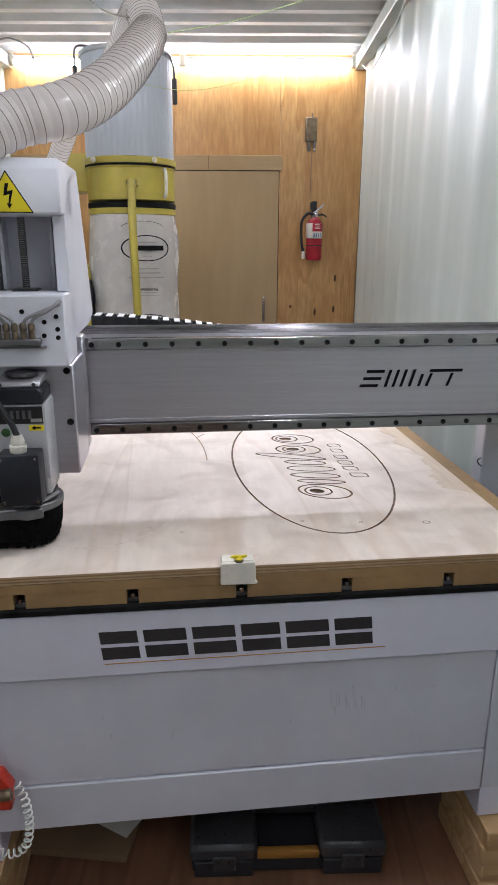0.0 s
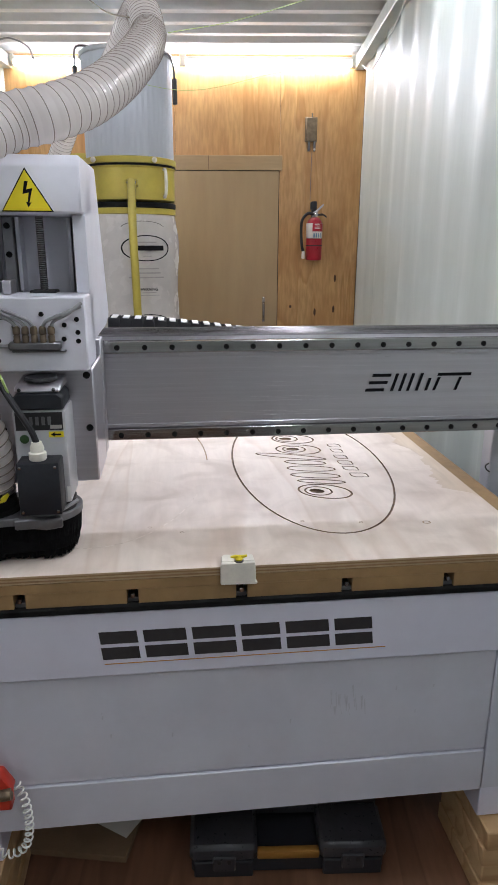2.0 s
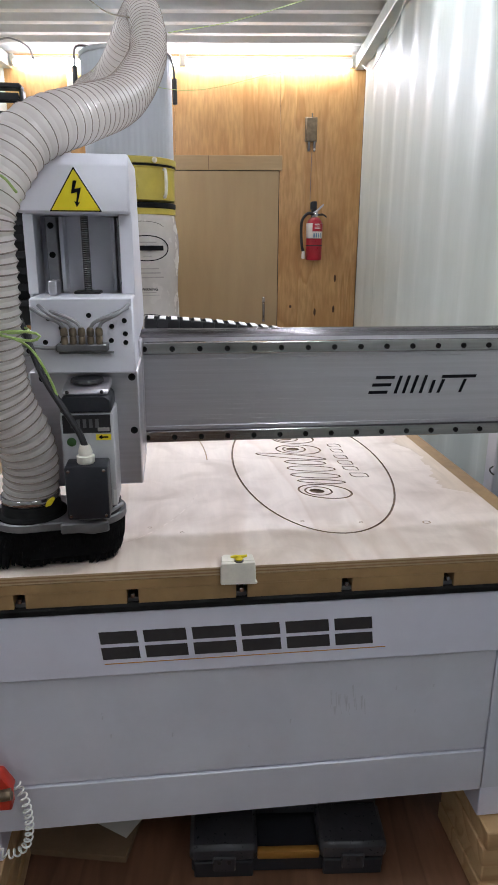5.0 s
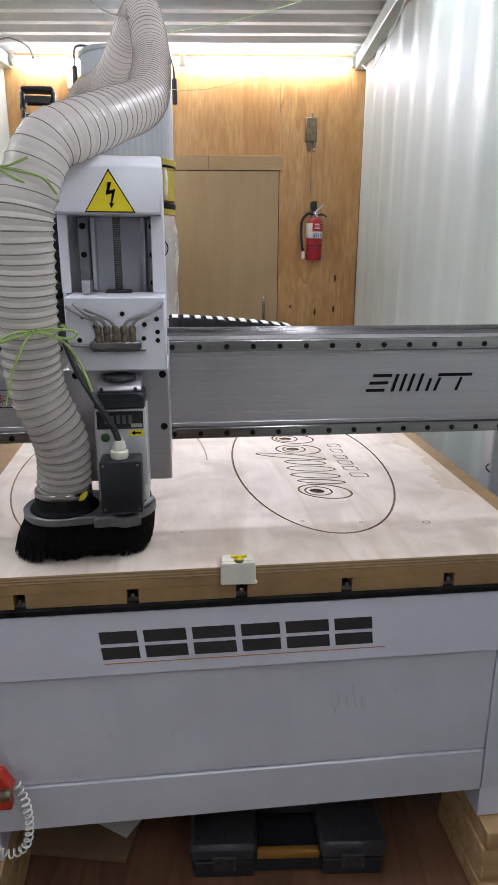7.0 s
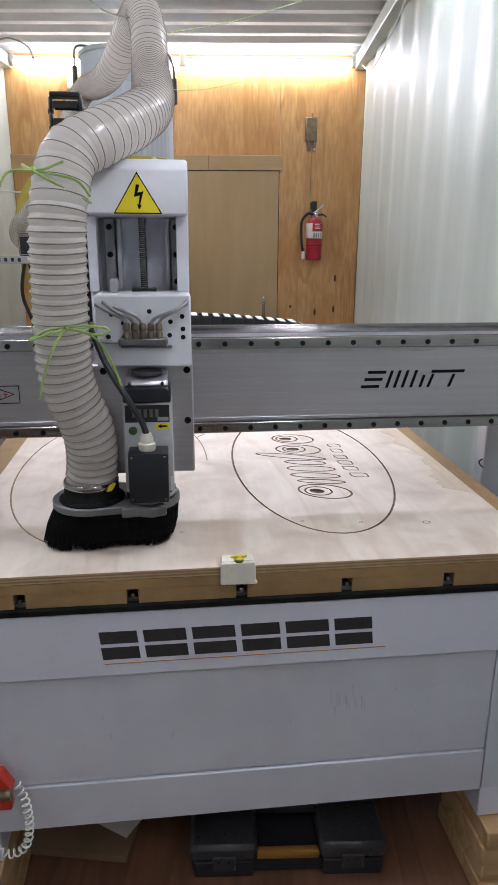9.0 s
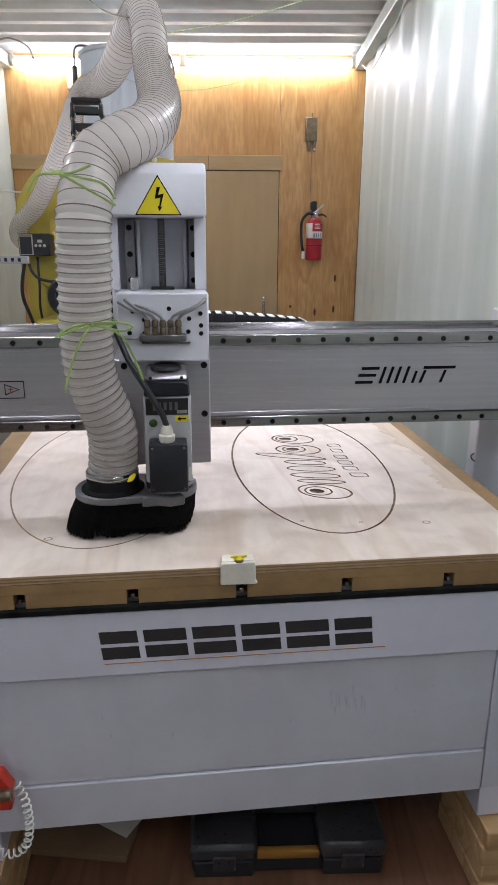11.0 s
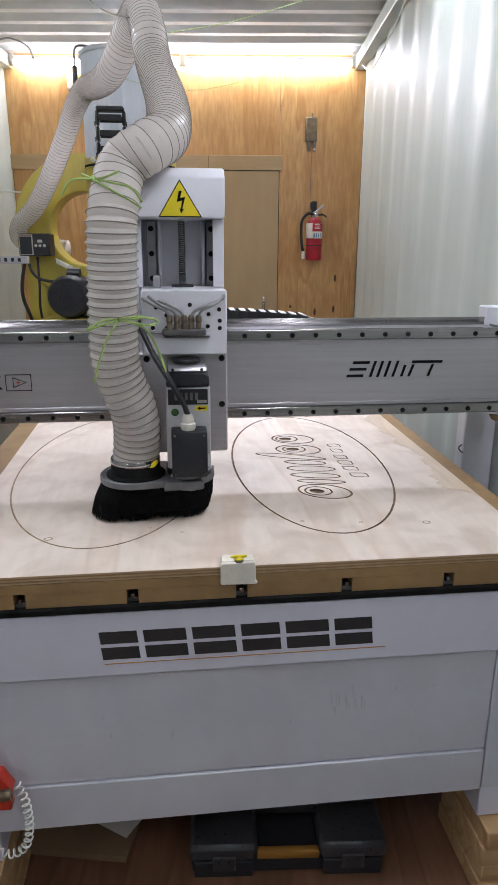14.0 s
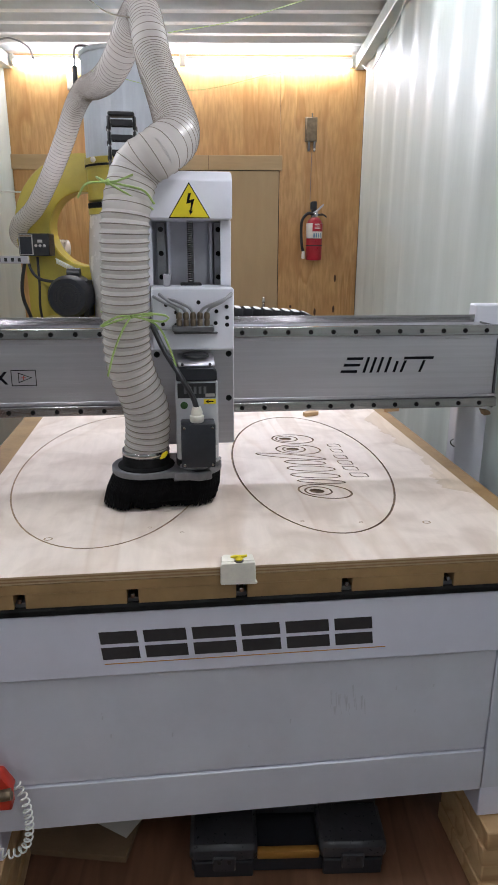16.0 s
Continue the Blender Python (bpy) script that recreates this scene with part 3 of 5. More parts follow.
# ---- the travelling gantry, in its own space: y = 0 is the front face of its beam ----
def gantry():
    g = empty("gantry", MW)
    tagged(g, "brushed aluminium gantry beam with polished guide rails", "machine gantry")
    part("beam", box(-0.80, 0.765, 0.0, 0.105, 1.06, 1.240, 0.003), ALU, g)
    # Unseen rail, added so the beam's shadow ends farther back on the sheet.
    part("rear_rail", box(-0.80, 0.765, 0.1055, 0.132, 1.036, 1.075, 0.002), ALU, g, "added unseen rail that sets the edge of the beam's shadow")
    bm = bmesh.new()
    for k in range(9):
        z = 1.075 + 0.0175 * k
        add_box(bm, -0.80, 0.762, -0.0002, 0.0, z, z + (0.004 if k % 2 else 0.012), 0.0002)
    part("beam_ribs", bm, ALU, g, "fine extruded ribs")
    for z, s in ((1.2535, 1), (1.049, -1)):
        part("guide_rail", prism([(-0.012, z - 0.013), (-0.012, z + 0.013), (0.004, z + 0.014), (0.022, z + 0.004), (0.022, z - 0.013)], -0.80, 0.775, "yz", 0.0015), STEEL, g, "polished steel guide rail")
        part("rail_lip", box(-0.80, 0.775, -0.004, 0.0, z - s * 0.024, z - s * 0.0145, 0.001), ALU, g)
        for i in range(25):
            bolt(g, 0.7235 - 0.0617 * i, -0.0125, z - 0.001)
    part("top_tray", prism([(0.0235, 1.2415), (0.0235, 1.258), (0.104, 1.262), (0.108, 1.262), (0.108, 1.2415)], -0.80, 0.75, "yz", 0.001), ALU, g, "flat aluminium top cover")
    part("rear_lip", box(-0.80, 0.742, 0.1085, 0.113, 1.2, 1.2835, 0.001), STEEL, g)
    part("upright", box(0.735, 0.834, 0.15, 0.205, 0.50, 1.235, 0.004), COVER, g, "painted white side upright")
    part("upright_cap", box(0.752, 0.836, 0.125, 0.175, 1.236, 1.311, 0.004), COVER, g, "white end box on the upright")
    part("upright", box(-0.94, -0.80, 0.0, 0.30, 0.50, 1.30, 0.004), COVER, g, "painted white side upright")
    part("end_plate", box(0.766, 0.772, -0.002, 0.145, 1.03, 1.262, 0.001), DARKSTEEL, g)
    part("glue_blob", prism([(0.735, 1.026), (0.76, 1.022), (0.765, 1.012), (0.745, 1.008)], -0.01, 0.012, "xz", 0.002), CARD, g, "brown rubber stop")
    part("cable_hook", tube([(0.735, 0.147, 0.868), (0.722, 0.14, 0.878), (0.718, 0.14, 0.888), (0.730, 0.147, 0.893)], 0.002, 20, 6), CABLE, g)
    # model mark: plain slanted strokes
    w, marks, x = 0.0075, [], 0.318
    z0, h, k = 1.138, 0.043, 0.016
    marks += [slant(x + k, z0 + h - w, 0.046, w, 0.002), slant(x + 0.008, z0 + h * 0.5 - w / 2, 0.046, w, 0.002), slant(x, z0, 0.046, w, 0.002)]
    for xx in (0.062, 0.082, 0.102, 0.124):
        marks.append(slant(x + xx, z0, w, h, 0.013))
    marks += [slant(x + 0.148, z0, w, h * 0.72, 0.009), slant(x + 0.168, z0, w, h - w - 0.003, 0.012), slant(x + 0.178, z0 + h - w, 0.085, w, 0.002), slant(x + 0.222, z0, w, h - w - 0.003, 0.012)]
    prints(g, "model_mark", marks, -0.0016, BLACKINK, "black slanted strokes of a model mark")
    # axis plate: frame, arrow and the letter of the axis
    plate = [slant(-0.560, 1.118, 0.064, 0.0022, 0), slant(-0.560, 1.1586, 0.064, 0.0022, 0), slant(-0.560, 1.1204, 0.002, 0.038, 0), slant(-0.498, 1.1204, 0.002, 0.038, 0)]
    a, b = (-0.542, -0.507)
    plate += [[(a, 1.126), (a + 0.0018, 1.129), (a + 0.0018, 1.151), (a, 1.154)], [(a, 1.126), (b, 1.140), (b - 0.004, 1.140), (a + 0.0018, 1.129)], [(a, 1.154), (a + 0.0018, 1.151), (b - 0.004, 1.140), (b, 1.140)]]
    prints(g, "axis_mark", plate, -0.0016, BLACKINK, "black outlined axis arrow")
    prints(g, "axis_sign", [slant(-0.534, 1.139, 0.011, 0.002, 0), slant(-0.5295, 1.1345, 0.002, 0.0042, 0), slant(-0.5295, 1.1413, 0.002, 0.0042, 0)], -0.0016, REDPL, "small red plus sign")
    cu = bpy.data.curves.new("axis_letter", "FONT")
    cu.body, cu.size, cu.extrude = "X", 0.046, 0.0003
    cu.offset = 0.0012
    txt = new("axis_letter", cu)
    txt.parent = g
    cu.materials.append(BLACKINK)
    txt.matrix_basis = pose(-0.603, -0.0014, 1.124, 90, 0, 0)
    return g


def z_chain(parent):
    """The upright black cable chain behind the carriage, a loop of open links."""
    bm = bmesh.new()
    for s in (-1, 1):
        add_box(bm, s * 0.031 - 0.004, s * 0.031 + 0.004, -0.016, 0.016, -0.017, 0.017, 0.004)
        add_cyl(bm, (s * 0.0355, 0, -0.012), (s * 0.036 + s * 0.0015, 0, -0.012), 0.006, n=10)
    add_box(bm, -0.026, 0.026, 0.010, 0.014, -0.007, 0.007, 0.001)
    add_box(bm, -0.026, 0.026, -0.015, -0.011, -0.007, 0.007, 0.001)
    me = mesh_of("chain_link", bm, BLACK, 40)
    for i in range(13):
        ob = new("chain_link", me)
        ob.parent = parent
        ob.matrix_basis = pose(-0.236, 0.03, 1.352 + 0.0338 * i)
    part("chain_arm", box(-0.27, -0.185, 0.048, 0.056, 1.30, 1.62, 0.003), BLACK, parent, "black chain bracket")
    part("chain_clamp", box(-0.268, -0.204, 0.012, 0.046, 1.772, 1.782, 0.003), BLACK, parent)


def carriage():
    """The carriage with its lift, spindle and dust shoe: x from the front plate's bolt line, y from the beam's face."""
    c = empty("spindle_carriage", MW)
    tagged(c, "white and grey router carriage with spindle motor and brush skirt", "router head")
    part("saddle", box(-0.20, 0.016, -0.06, -0.0135, 1.02, 1.28, 0.003), ALU, c)
    side = [(-0.165, 1.286), (-0.165, 1.54), (-0.10, 1.60), (0.052, 1.630), (0.205, 1.312), (0.19, 1.300), (0.12, 1.288)]
    part("side_cover", prism(side, 0.004, 0.012, "yz", 0.0015), COVER, c, "white folded side cover")
    part("side_cover", prism(side, -0.186, -0.178, "yz", 0.0015), COVER, c)
    hood = part("hood", prism([(-0.214, 1.529), (-0.214, 1.611), (-0.190, 1.631), (0.048, 1.634), (0.052, 1.625), (-0.05, 1.60), (-0.05, 1.529)], -0.188, 0.012, "yz", 0.004), COVER, c, "white box hood")
    part("warning_back", prism([(-0.129, 1.5312), (-0.037, 1.5312), (-0.083, 1.6062)], -0.2152, -0.2142, "xz"), BLACKINK, hood)
    part("warning_triangle", prism([(-0.1255, 1.5333), (-0.0405, 1.5333), (-0.083, 1.602)], -0.2160, -0.2154, "xz"), YELLOW, hood, "yellow high-voltage warning triangle")
    part("lightning_bolt", prism([(-0.0850, 1.5832), (-0.0785, 1.5832), (-0.0825, 1.5692), (-0.0715, 1.5715), (-0.0785, 1.5467), (-0.0745, 1.5476), (-0.0810, 1.5383), (-0.0845, 1.5486), (-0.0815, 1.5476), (-0.0785, 1.5640), (-0.0895, 1.5612)], -0.2166, -0.2162, "xz"), BLACKINK, hood, "black lightning bolt")
    for x0, x1 in ((-0.012, 0.0125), (-0.1865, -0.168)):
        part("front_flange", box(x0, x1, -0.170, -0.1655, 1.384, 1.5285, 0.001), COVER, c, "white folded front flange")
    part("column", box(-0.176, 0.003, -0.055, -0.03, 1.283, 1.53, 0.002), COVER, c)
    for s in (-0.149, -0.012):
        rail = part("lift_rail", box(s - 0.011, s + 0.011, -0.098, -0.0555, 1.283, 1.527, 0.002), RAILGREY, c, "dark steel lift rail")
        for z in (1.40, 1.455, 1.51):
            bolt(rail, s, -0.0985, z)
    part("screw", cyl((-0.080, -0.130, 1.25), (-0.080, -0.130, 1.527), 0.0072), BLACK, c, "ball screw")
    bm = bmesh.new()
    for k in range(36):
        add_cyl(bm, (-0.080, -0.130, 1.385 + 0.0041 * k), (-0.080, -0.130, 1.3865 + 0.0041 * k), 0.0080, n=12)
    part("screw_thread", bm, STEEL, c)
    part("screw_nut", box(-0.105, -0.055, -0.155, -0.105, 1.374, 1.388, 0.002), BLACK, c)
    part("side_channel", box(-0.134, -0.126, -0.095, -0.0555, 1.384, 1.527, 0.001), COVER, c)
    part("side_channel", box(-0.034, -0.026, -0.095, -0.0555, 1.384, 1.527, 0.001), COVER, c)
    part("stop_bracket", box(-0.145, -0.129, -0.20, -0.15, 1.3835, 1.41, 0.002), ALU, c)
    vp = part("valve_plate", box(-0.172, 0.012, -0.252, -0.12, 1.245, 1.383, 0.003), COVER, c, "pale grey slide plate")
    for x, z in ((-0.068, 1.352), (-0.005, 1.342), (-0.028, 1.332), (-0.004, 1.318), (-0.030, 1.306), (-0.004, 1.302), (-0.148, 1.304), (-0.118, 1.303), (-0.118, 1.33), (-0.140, 1.347)):
        bolt(vp, x, -0.2525, z, 0.75)
    man = part("air_manifold", box(-0.128, -0.034, -0.272, -0.2525, 1.288, 1.303, 0.003), DARKSTEEL, c, "grimy air manifold")
    for i in range(5):
        part("fitting", lathe([(0.0062, 0), (0.0062, 0.012), (0.005, 0.014), (0.0068, 0.016), (0.0066, 0.026), (0.004, 0.03)], 10, pose(-0.112 + 0.0155 * i, -0.266, 1.302)), BRASS, man, "tarnished brass fitting")
    for a, b in ((-0.112, (-0.168, 1.366)), (-0.0965, (-0.155, 1.371)), (-0.081, (-0.135, 1.36)), (-0.0655, (0.004, 1.366)), (-0.05, (0.006, 1.372))):
        part("air_tube", tube([(a, -0.266, 1.330), (a + (b[0] - a) * 0.15, -0.27, 1.342), (a + (b[0] - a) * 0.6, -0.275, 1.355), (b[0], -0.258, b[1])], 0.0035, 20, 7), TUBE, man, "grey air tube")
    part("lower_tube", tube([(-0.128, -0.262, 1.295), (-0.15, -0.265, 1.296), (-0.20, -0.262, 1.302)], 0.004, 14, 7), TUBE, man)
    part("manifold_foot", box(-0.124, -0.026, -0.262, -0.2525, 1.283, 1.287, 0.001), DARKSTEEL, man)
    sp = part("spindle_plate", box(-0.19, 0.015, -0.219, -0.0615, 1.012, 1.2445, 0.003), ALU, c, "thick aluminium spindle plate")
    for z in (1.228, 1.122):
        bolt(sp, 0.002, -0.2195, z + 0.003, 1.15)
        bolt(sp, -0.165, -0.2195, z + 0.003, 1.15)
    s = part("spindle_body", box(-0.127, -0.031, -0.292, -0.2, 0.996, 1.18, 0.006, seg=2), MOTOR, c, "light grey square spindle motor")
    part("spindle_cap", prism([(-0.125, 1.181), (-0.033, 1.181), (-0.034, 1.204), (-0.044, 1.212), (-0.114, 1.212), (-0.124, 1.204)], -0.297, -0.2115, "xz", 0.003), NAVY, s, "dark moulded motor cap")
    part("cap_top", prism([(-0.294, 1.2125), (-0.286, 1.223), (-0.2115, 1.231), (-0.205, 1.2125)], -0.120, -0.038, "yz", 0.003), ALU, s, "grey cast top of the motor")
    part("fan_cover", cyl((-0.079, -0.246, 1.2285), (-0.079, -0.246, 1.2345), 0.031, 0.029, 24), BLACK, s)
    for x in (-0.11, -0.049):
        part("cap_stud", lathe([(0.0035, 0), (0.0035, 0.002), (0.002, 0.003)], 8, pose(x, -0.2925, 1.218, 90, 0, 0)), BLACK, s)
    part("rating_plate", box(-0.122, -0.037, -0.2935, -0.2922, 1.142, 1.176, 0.0003), BLACK, s, "black rating plate with faint print")
    prints(s, "rating_print", [slant(-0.108 + 0.011 * i, 1.152, 0.006, 0.016, 0) for i in range(5)], -0.2942, DARKSTEEL, "faint grey bars")
    prints(s, "brand_bar", [slant(-0.06, 1.145, 0.021, 0.007, 0)], -0.2944, GREYINK, "small pale maker's bar")
    prints(s, "direction_label", [slant(-0.064, 1.128, 0.027, 0.011, 0)], -0.2928, YELLOW, "yellow direction label")
    prints(s, "direction_arrow", [[(-0.060, 1.1335), (-0.053, 1.138), (-0.053, 1.135), (-0.042, 1.135), (-0.042, 1.132), (-0.053, 1.132), (-0.053, 1.129)]], -0.2932, BLACKINK, "black arrow")
    part("oil_glass", lathe([(0.008, 0), (0.0085, 0.002), (0.007, 0.003)], 16, pose(-0.108, -0.2925, 1.126, 90, 0, 0)), mat("green_glass", (0.05, 0.12, 0.04), 0.2), s, "green round sight glass")
    # The nose's black stands in for the dark gap under the motor.
    part("spindle_nose", lathe([(0.05, 0.958), (0.05, 0.995), (0.03, 0.9955)], 24, pose(-0.079, -0.246, 0)), BLACK, s, "spindle nose, black for the dark gap under the motor")
    s.matrix_basis = pose(0.002, -0.015, 0.004)
    jb = part("junction_box", box(-0.115, -0.039, -0.361, -0.3085, 0.998, 1.099, 0.004, seg=2), NAVY, c, "dark blue-black terminal box")
    for x in (-0.108, -0.046):
        for z in (1.006, 1.091):
            part("lid_screw", lathe([(0.003, 0), (0.003, 0.0012), (0.0015, 0.0014)], 8, pose(x, -0.3615, z, 90, 0, 0)), STEEL, jb)
    part("cable_gland", lathe([(0.014, 0), (0.016, 0.003), (0.016, 0.014), (0.012, 0.016), (0.013, 0.022), (0.009, 0.034)], 14, pose(-0.079, -0.338, 1.099)), WHITEPL, jb, "white cable gland")
    part("motor_cable", tube([(-0.079, -0.338, 1.130), (-0.088, -0.338, 1.157), (-0.115, -0.335, 1.205), (-0.145, -0.315, 1.252), (-0.165, -0.29, 1.292), (-0.19, -0.25, 1.345)], 0.006, 30, 8), CABLE, c, "thick dark motor cable")
    prints(s, "side_label", [slant(-0.0385, 1.00, 0.0065, 0.03, 0)], -0.2929, PAPER, "white side label")
    # dust shoe: clamp plate, hose port and brush skirt
    def shoe(r1, r2, n=22):
        pts = []
        for i in range(n + 1):
            a = radians(80 + 200 * i / n)
            pts.append((-0.200 + r1 * math.cos(a), -0.255 + r1 * math.sin(a)))
        for i in range(n + 1):
            a = radians(-90 + 180 * i / n)
            pts.append((-0.083 + r2 * math.cos(a), -0.250 + (r2 + 0.004) * math.sin(a)))
        return pts
    plate = part("shoe_plate", prism(shoe(0.078, 0.064), 0.963, 0.979, "xy", 0.002), SHOE, c, "grey clamp plate of the dust shoe")
    part("clamp_ear", prism([(-0.135, -0.335), (-0.10, -0.331), (-0.075, -0.339), (-0.045, -0.327), (-0.05, -0.315), (-0.13, -0.317)], 0.958, 0.979, "xy", 0.003), SHOE, plate)
    part("hose_port", lathe([(0.066, 0.0), (0.066, 0.006), (0.056, 0.010), (0.054, 0.03), (0.046, 0.03)], 32, pose(-0.197, -0.265, 0.976)), RUBBER, c, "black hose port")
    part("hose_clip", lathe([(0.054, 0), (0.0555, 0.002), (0.0555, 0.010), (0.054, 0.012)], 32, pose(-0.197, -0.265, 1.008)), STEEL, c, "steel hose clip")
    part("clip_thumbscrew", prism([(-0.012, -0.004), (0.0, -0.006), (0.012, 0.002), (0.010, 0.007), (-0.008, 0.004)], -0.004, 0.004, "xz", 0.001), YELLOW, c, "yellow clip key").matrix_basis = pose(-0.155, -0.303, 1.012, 0, -25, 0)
    part("water_tube", tube([(-0.118, -0.302, 0.985), (-0.09, -0.317, 0.982), (-0.06, -0.317, 0.986), (-0.024, -0.272, 0.992)], 0.004, 24, 7), TUBE, c)
    rng = random.Random(4)
    bm = bmesh.new()
    for layer, (shrink, low) in enumerate(((0.99, 0.886), (0.94, 0.886), (0.86, 0.888))):
        path = spline([(a, b, 0) for a, b in shoe(0.076 * shrink, 0.062 * shrink)] + [(-0.185, -0.255 + 0.074 * shrink, 0)], 260)
        mid = Vector((-0.14, -0.255, 0))
        for p in path:
            out = (p - mid).normalized()
            tang = Vector((-out.y, out.x, 0))
            flare = 0.001 + 0.003 * math.sin(p.x * 60) + (0.010 if p.x < -0.22 else 0)
            q = p + out * (flare + rng.uniform(-0.002, 0.002)) + tang * rng.uniform(-0.004, 0.004) + Vector((-0.012, 0.020 * max(0, -out.y), 0))
            zlow = low + rng.uniform(-0.002, 0.004) + 0.010 * max(0, math.sin(p.x * 83 + layer)) * max(0, math.sin(p.x * 31 + 1))
            w = 0.0055
            a = bm.verts.new((*(p + tang * w).xy, 0.962))
            b = bm.verts.new((*(p - tang * w).xy, 0.962))
            d = bm.verts.new((*(q - tang * w * 0.5).xy, zlow))
            e = bm.verts.new((*(q + tang * w * 0.5).xy, zlow))
            f = bm.verts.new((*((p + q) / 2 + out * 0.004).xy, 0.925))
            bm.faces.new((a, b, f))
            bm.faces.new((b, d, f))
            bm.faces.new((d, e, f))
            bm.faces.new((e, a, f))
    part("brush_skirt", bm, BRISTLE, c, "black bristle skirt", smooth=None)
    part("skirt_core", prism(shoe(0.068, 0.055), 0.902, 0.962, "xy", 0.003), BRISTLE, c)
    z_chain(c)
    return c


GANTRY = gantry()
CARRIAGE = carriage()


# ---- the dust collector against the far wall ----
def dust_collector():
    Y = 3.95
    c = empty("dust_collector", pose(0, Y, 0))
    tagged(c, "mustard yellow dust collector with grey filter canister and clear bag", "dust collector")
    cx = -0.665
    n = 96
    bm = bmesh.new()
    rings = []
    for z in (1.915, 2.03, 2.15, 2.30, 2.38, 2.41):
        rings.append([bm.verts.new((cx + (0.238 + (0.0010 if k % 2 else -0.0010)) * math.cos(6.28319 * k / n), (0.238 + (0.0010 if k % 2 else -0.0010)) * math.sin(6.28319 * k / n), z)) for k in range(n)])
    for a, b in zip(rings, rings[1:]):
        for k in range(n):
            bm.faces.new((a[k], a[(k + 1) % n], b[(k + 1) % n], b[k]))
    bm.faces.new(rings[-1])
    can = part("filter_canister", bm, FILTER, c, "grey pleated filter canister", smooth=None)
    part("canister_cap", lathe([(0.244, 0), (0.248, 0.004), (0.248, 0.02), (0.24, 0.026)], 48, pose(cx, 0, 2.41)), mat("cap_grey", (0.5, 0.53, 0.55), 0.4), can)
    part("cleaning_handle", tube([(cx - 0.15, -0.10, 2.44), (cx - 0.20, -0.11, 2.455), (cx - 0.245, -0.11, 2.44), (cx - 0.25, -0.11, 2.36)], 0.006, 30, 8), STEEL, can, "bent steel cleaning handle")
    part("handle_grip", cyl((cx - 0.25, -0.11, 2.25), (cx - 0.25, -0.11, 2.36), 0.013), BLACK, can)
    part("cleaning_handle", tube([(cx + 0.20, -0.10, 2.42), (cx + 0.24, -0.12, 2.41), (cx + 0.262, -0.12, 2.36), (cx + 0.268, -0.12, 2.30)], 0.006, 30, 8), STEEL, can)
    part("handle_grip", cyl((cx + 0.268, -0.12, 2.18), (cx + 0.268, -0.12, 2.30), 0.013), BLACK, can)
    ring = part("collector_ring", lathe([(0.228, 1.70), (0.240, 1.705), (0.240, 1.862), (0.246, 1.868), (0.246, 1.872), (0.236, 1.876), (0.236, 1.882), (0.25, 1.886), (0.25, 1.915), (0.238, 1.92)], 64, pose(cx, 0, 0)), COLLECTOR, c)
    part("seal", lathe([(0.2365, 1.872), (0.2475, 1.8725), (0.2475, 1.8835), (0.2365, 1.884)], 64, pose(cx, 0, 0)), RUBBER, ring)
    part("bag_band", lathe([(0.236, 1.665), (0.243, 1.667), (0.243, 1.69), (0.236, 1.692)], 64, pose(cx, 0, 0)), RUBBER, ring, "black clamp band")
    part("lower_lip", lathe([(0.232, 1.63), (0.242, 1.632), (0.242, 1.662), (0.232, 1.664)], 64, pose(cx, 0, 0)), COLLECTOR, ring)
    for a in (-128, -52):
        x, y = cx + 0.252 * math.cos(radians(a)), 0.252 * math.sin(radians(a))
        part("knob", lathe([(0.010, 0), (0.014, 0.004), (0.014, 0.016), (0.006, 0.02)], 10, pose(x, y, 1.90, 90, 0, a + 90)), WHITEPL, ring, "small white knob")
    x, y = cx + 0.245 * math.cos(radians(-35)), 0.245 * math.sin(radians(-35))
    part("toggle_latch", tube([(x, y, 1.86), (x + 0.012, y - 0.022, 1.85), (x + 0.014, y - 0.026, 1.78), (x + 0.01, y - 0.02, 1.73), (x, y, 1.72)], 0.009, 20, 6), WHITEPL, ring, "white bag latch")
    # crumpled bag with print
    bm = bmesh.new()
    rings = []
    for i in range(22):
        f = i / 21
        z = 1.63 - f * 0.98
        r = 0.236 + 0.035 * f + 0.012 * math.sin(f * 9)
        rings.append([bm.verts.new((cx + (r + 0.012 * noise.noise((k * 0.28, z * 7, 3)) * (0.25 + f)) * math.cos(6.28319 * k / 72),
                                    (r + 0.012 * noise.noise((k * 0.28, z * 7, 3)) * (0.25 + f)) * math.sin(6.28319 * k / 72), z)) for k in range(72)])
    for a, b in zip(rings, rings[1:]):
        for k in range(72):
            bm.faces.new((b[k], b[(k + 1) % 72], a[(k + 1) % 72], a[k]))
    bm.faces.new(rings[-1][::-1])
    bag = part("collection_bag", bm, BAG, c, "clear plastic bag full of pale dust")
    part("bag_stand", box(cx - 0.24, cx + 0.24, -0.24, 0.24, 0.10, 0.645, 0.01), CARD, c)

    def wrap(x, z):
        d = 0.262 + 0.02 * (1.63 - z)
        return (cx + d * math.sin(x / d), -d * math.cos(x / d) - 0.004, z)

    def bar(parent, x0, x1, z0, z1, material, name="print_bar"):
        bm = bmesh.new()
        k = max(2, int((x1 - x0) / 0.02))
        lo = [bm.verts.new(wrap(x0 + (x1 - x0) * i / k, z0)) for i in range(k + 1)]
        hi = [bm.verts.new(wrap(x0 + (x1 - x0) * i / k, z1)) for i in range(k + 1)]
        for i in range(k):
            bm.faces.new((lo[i], lo[i + 1], hi[i + 1], hi[i]))
        part(name, bm, material, parent)

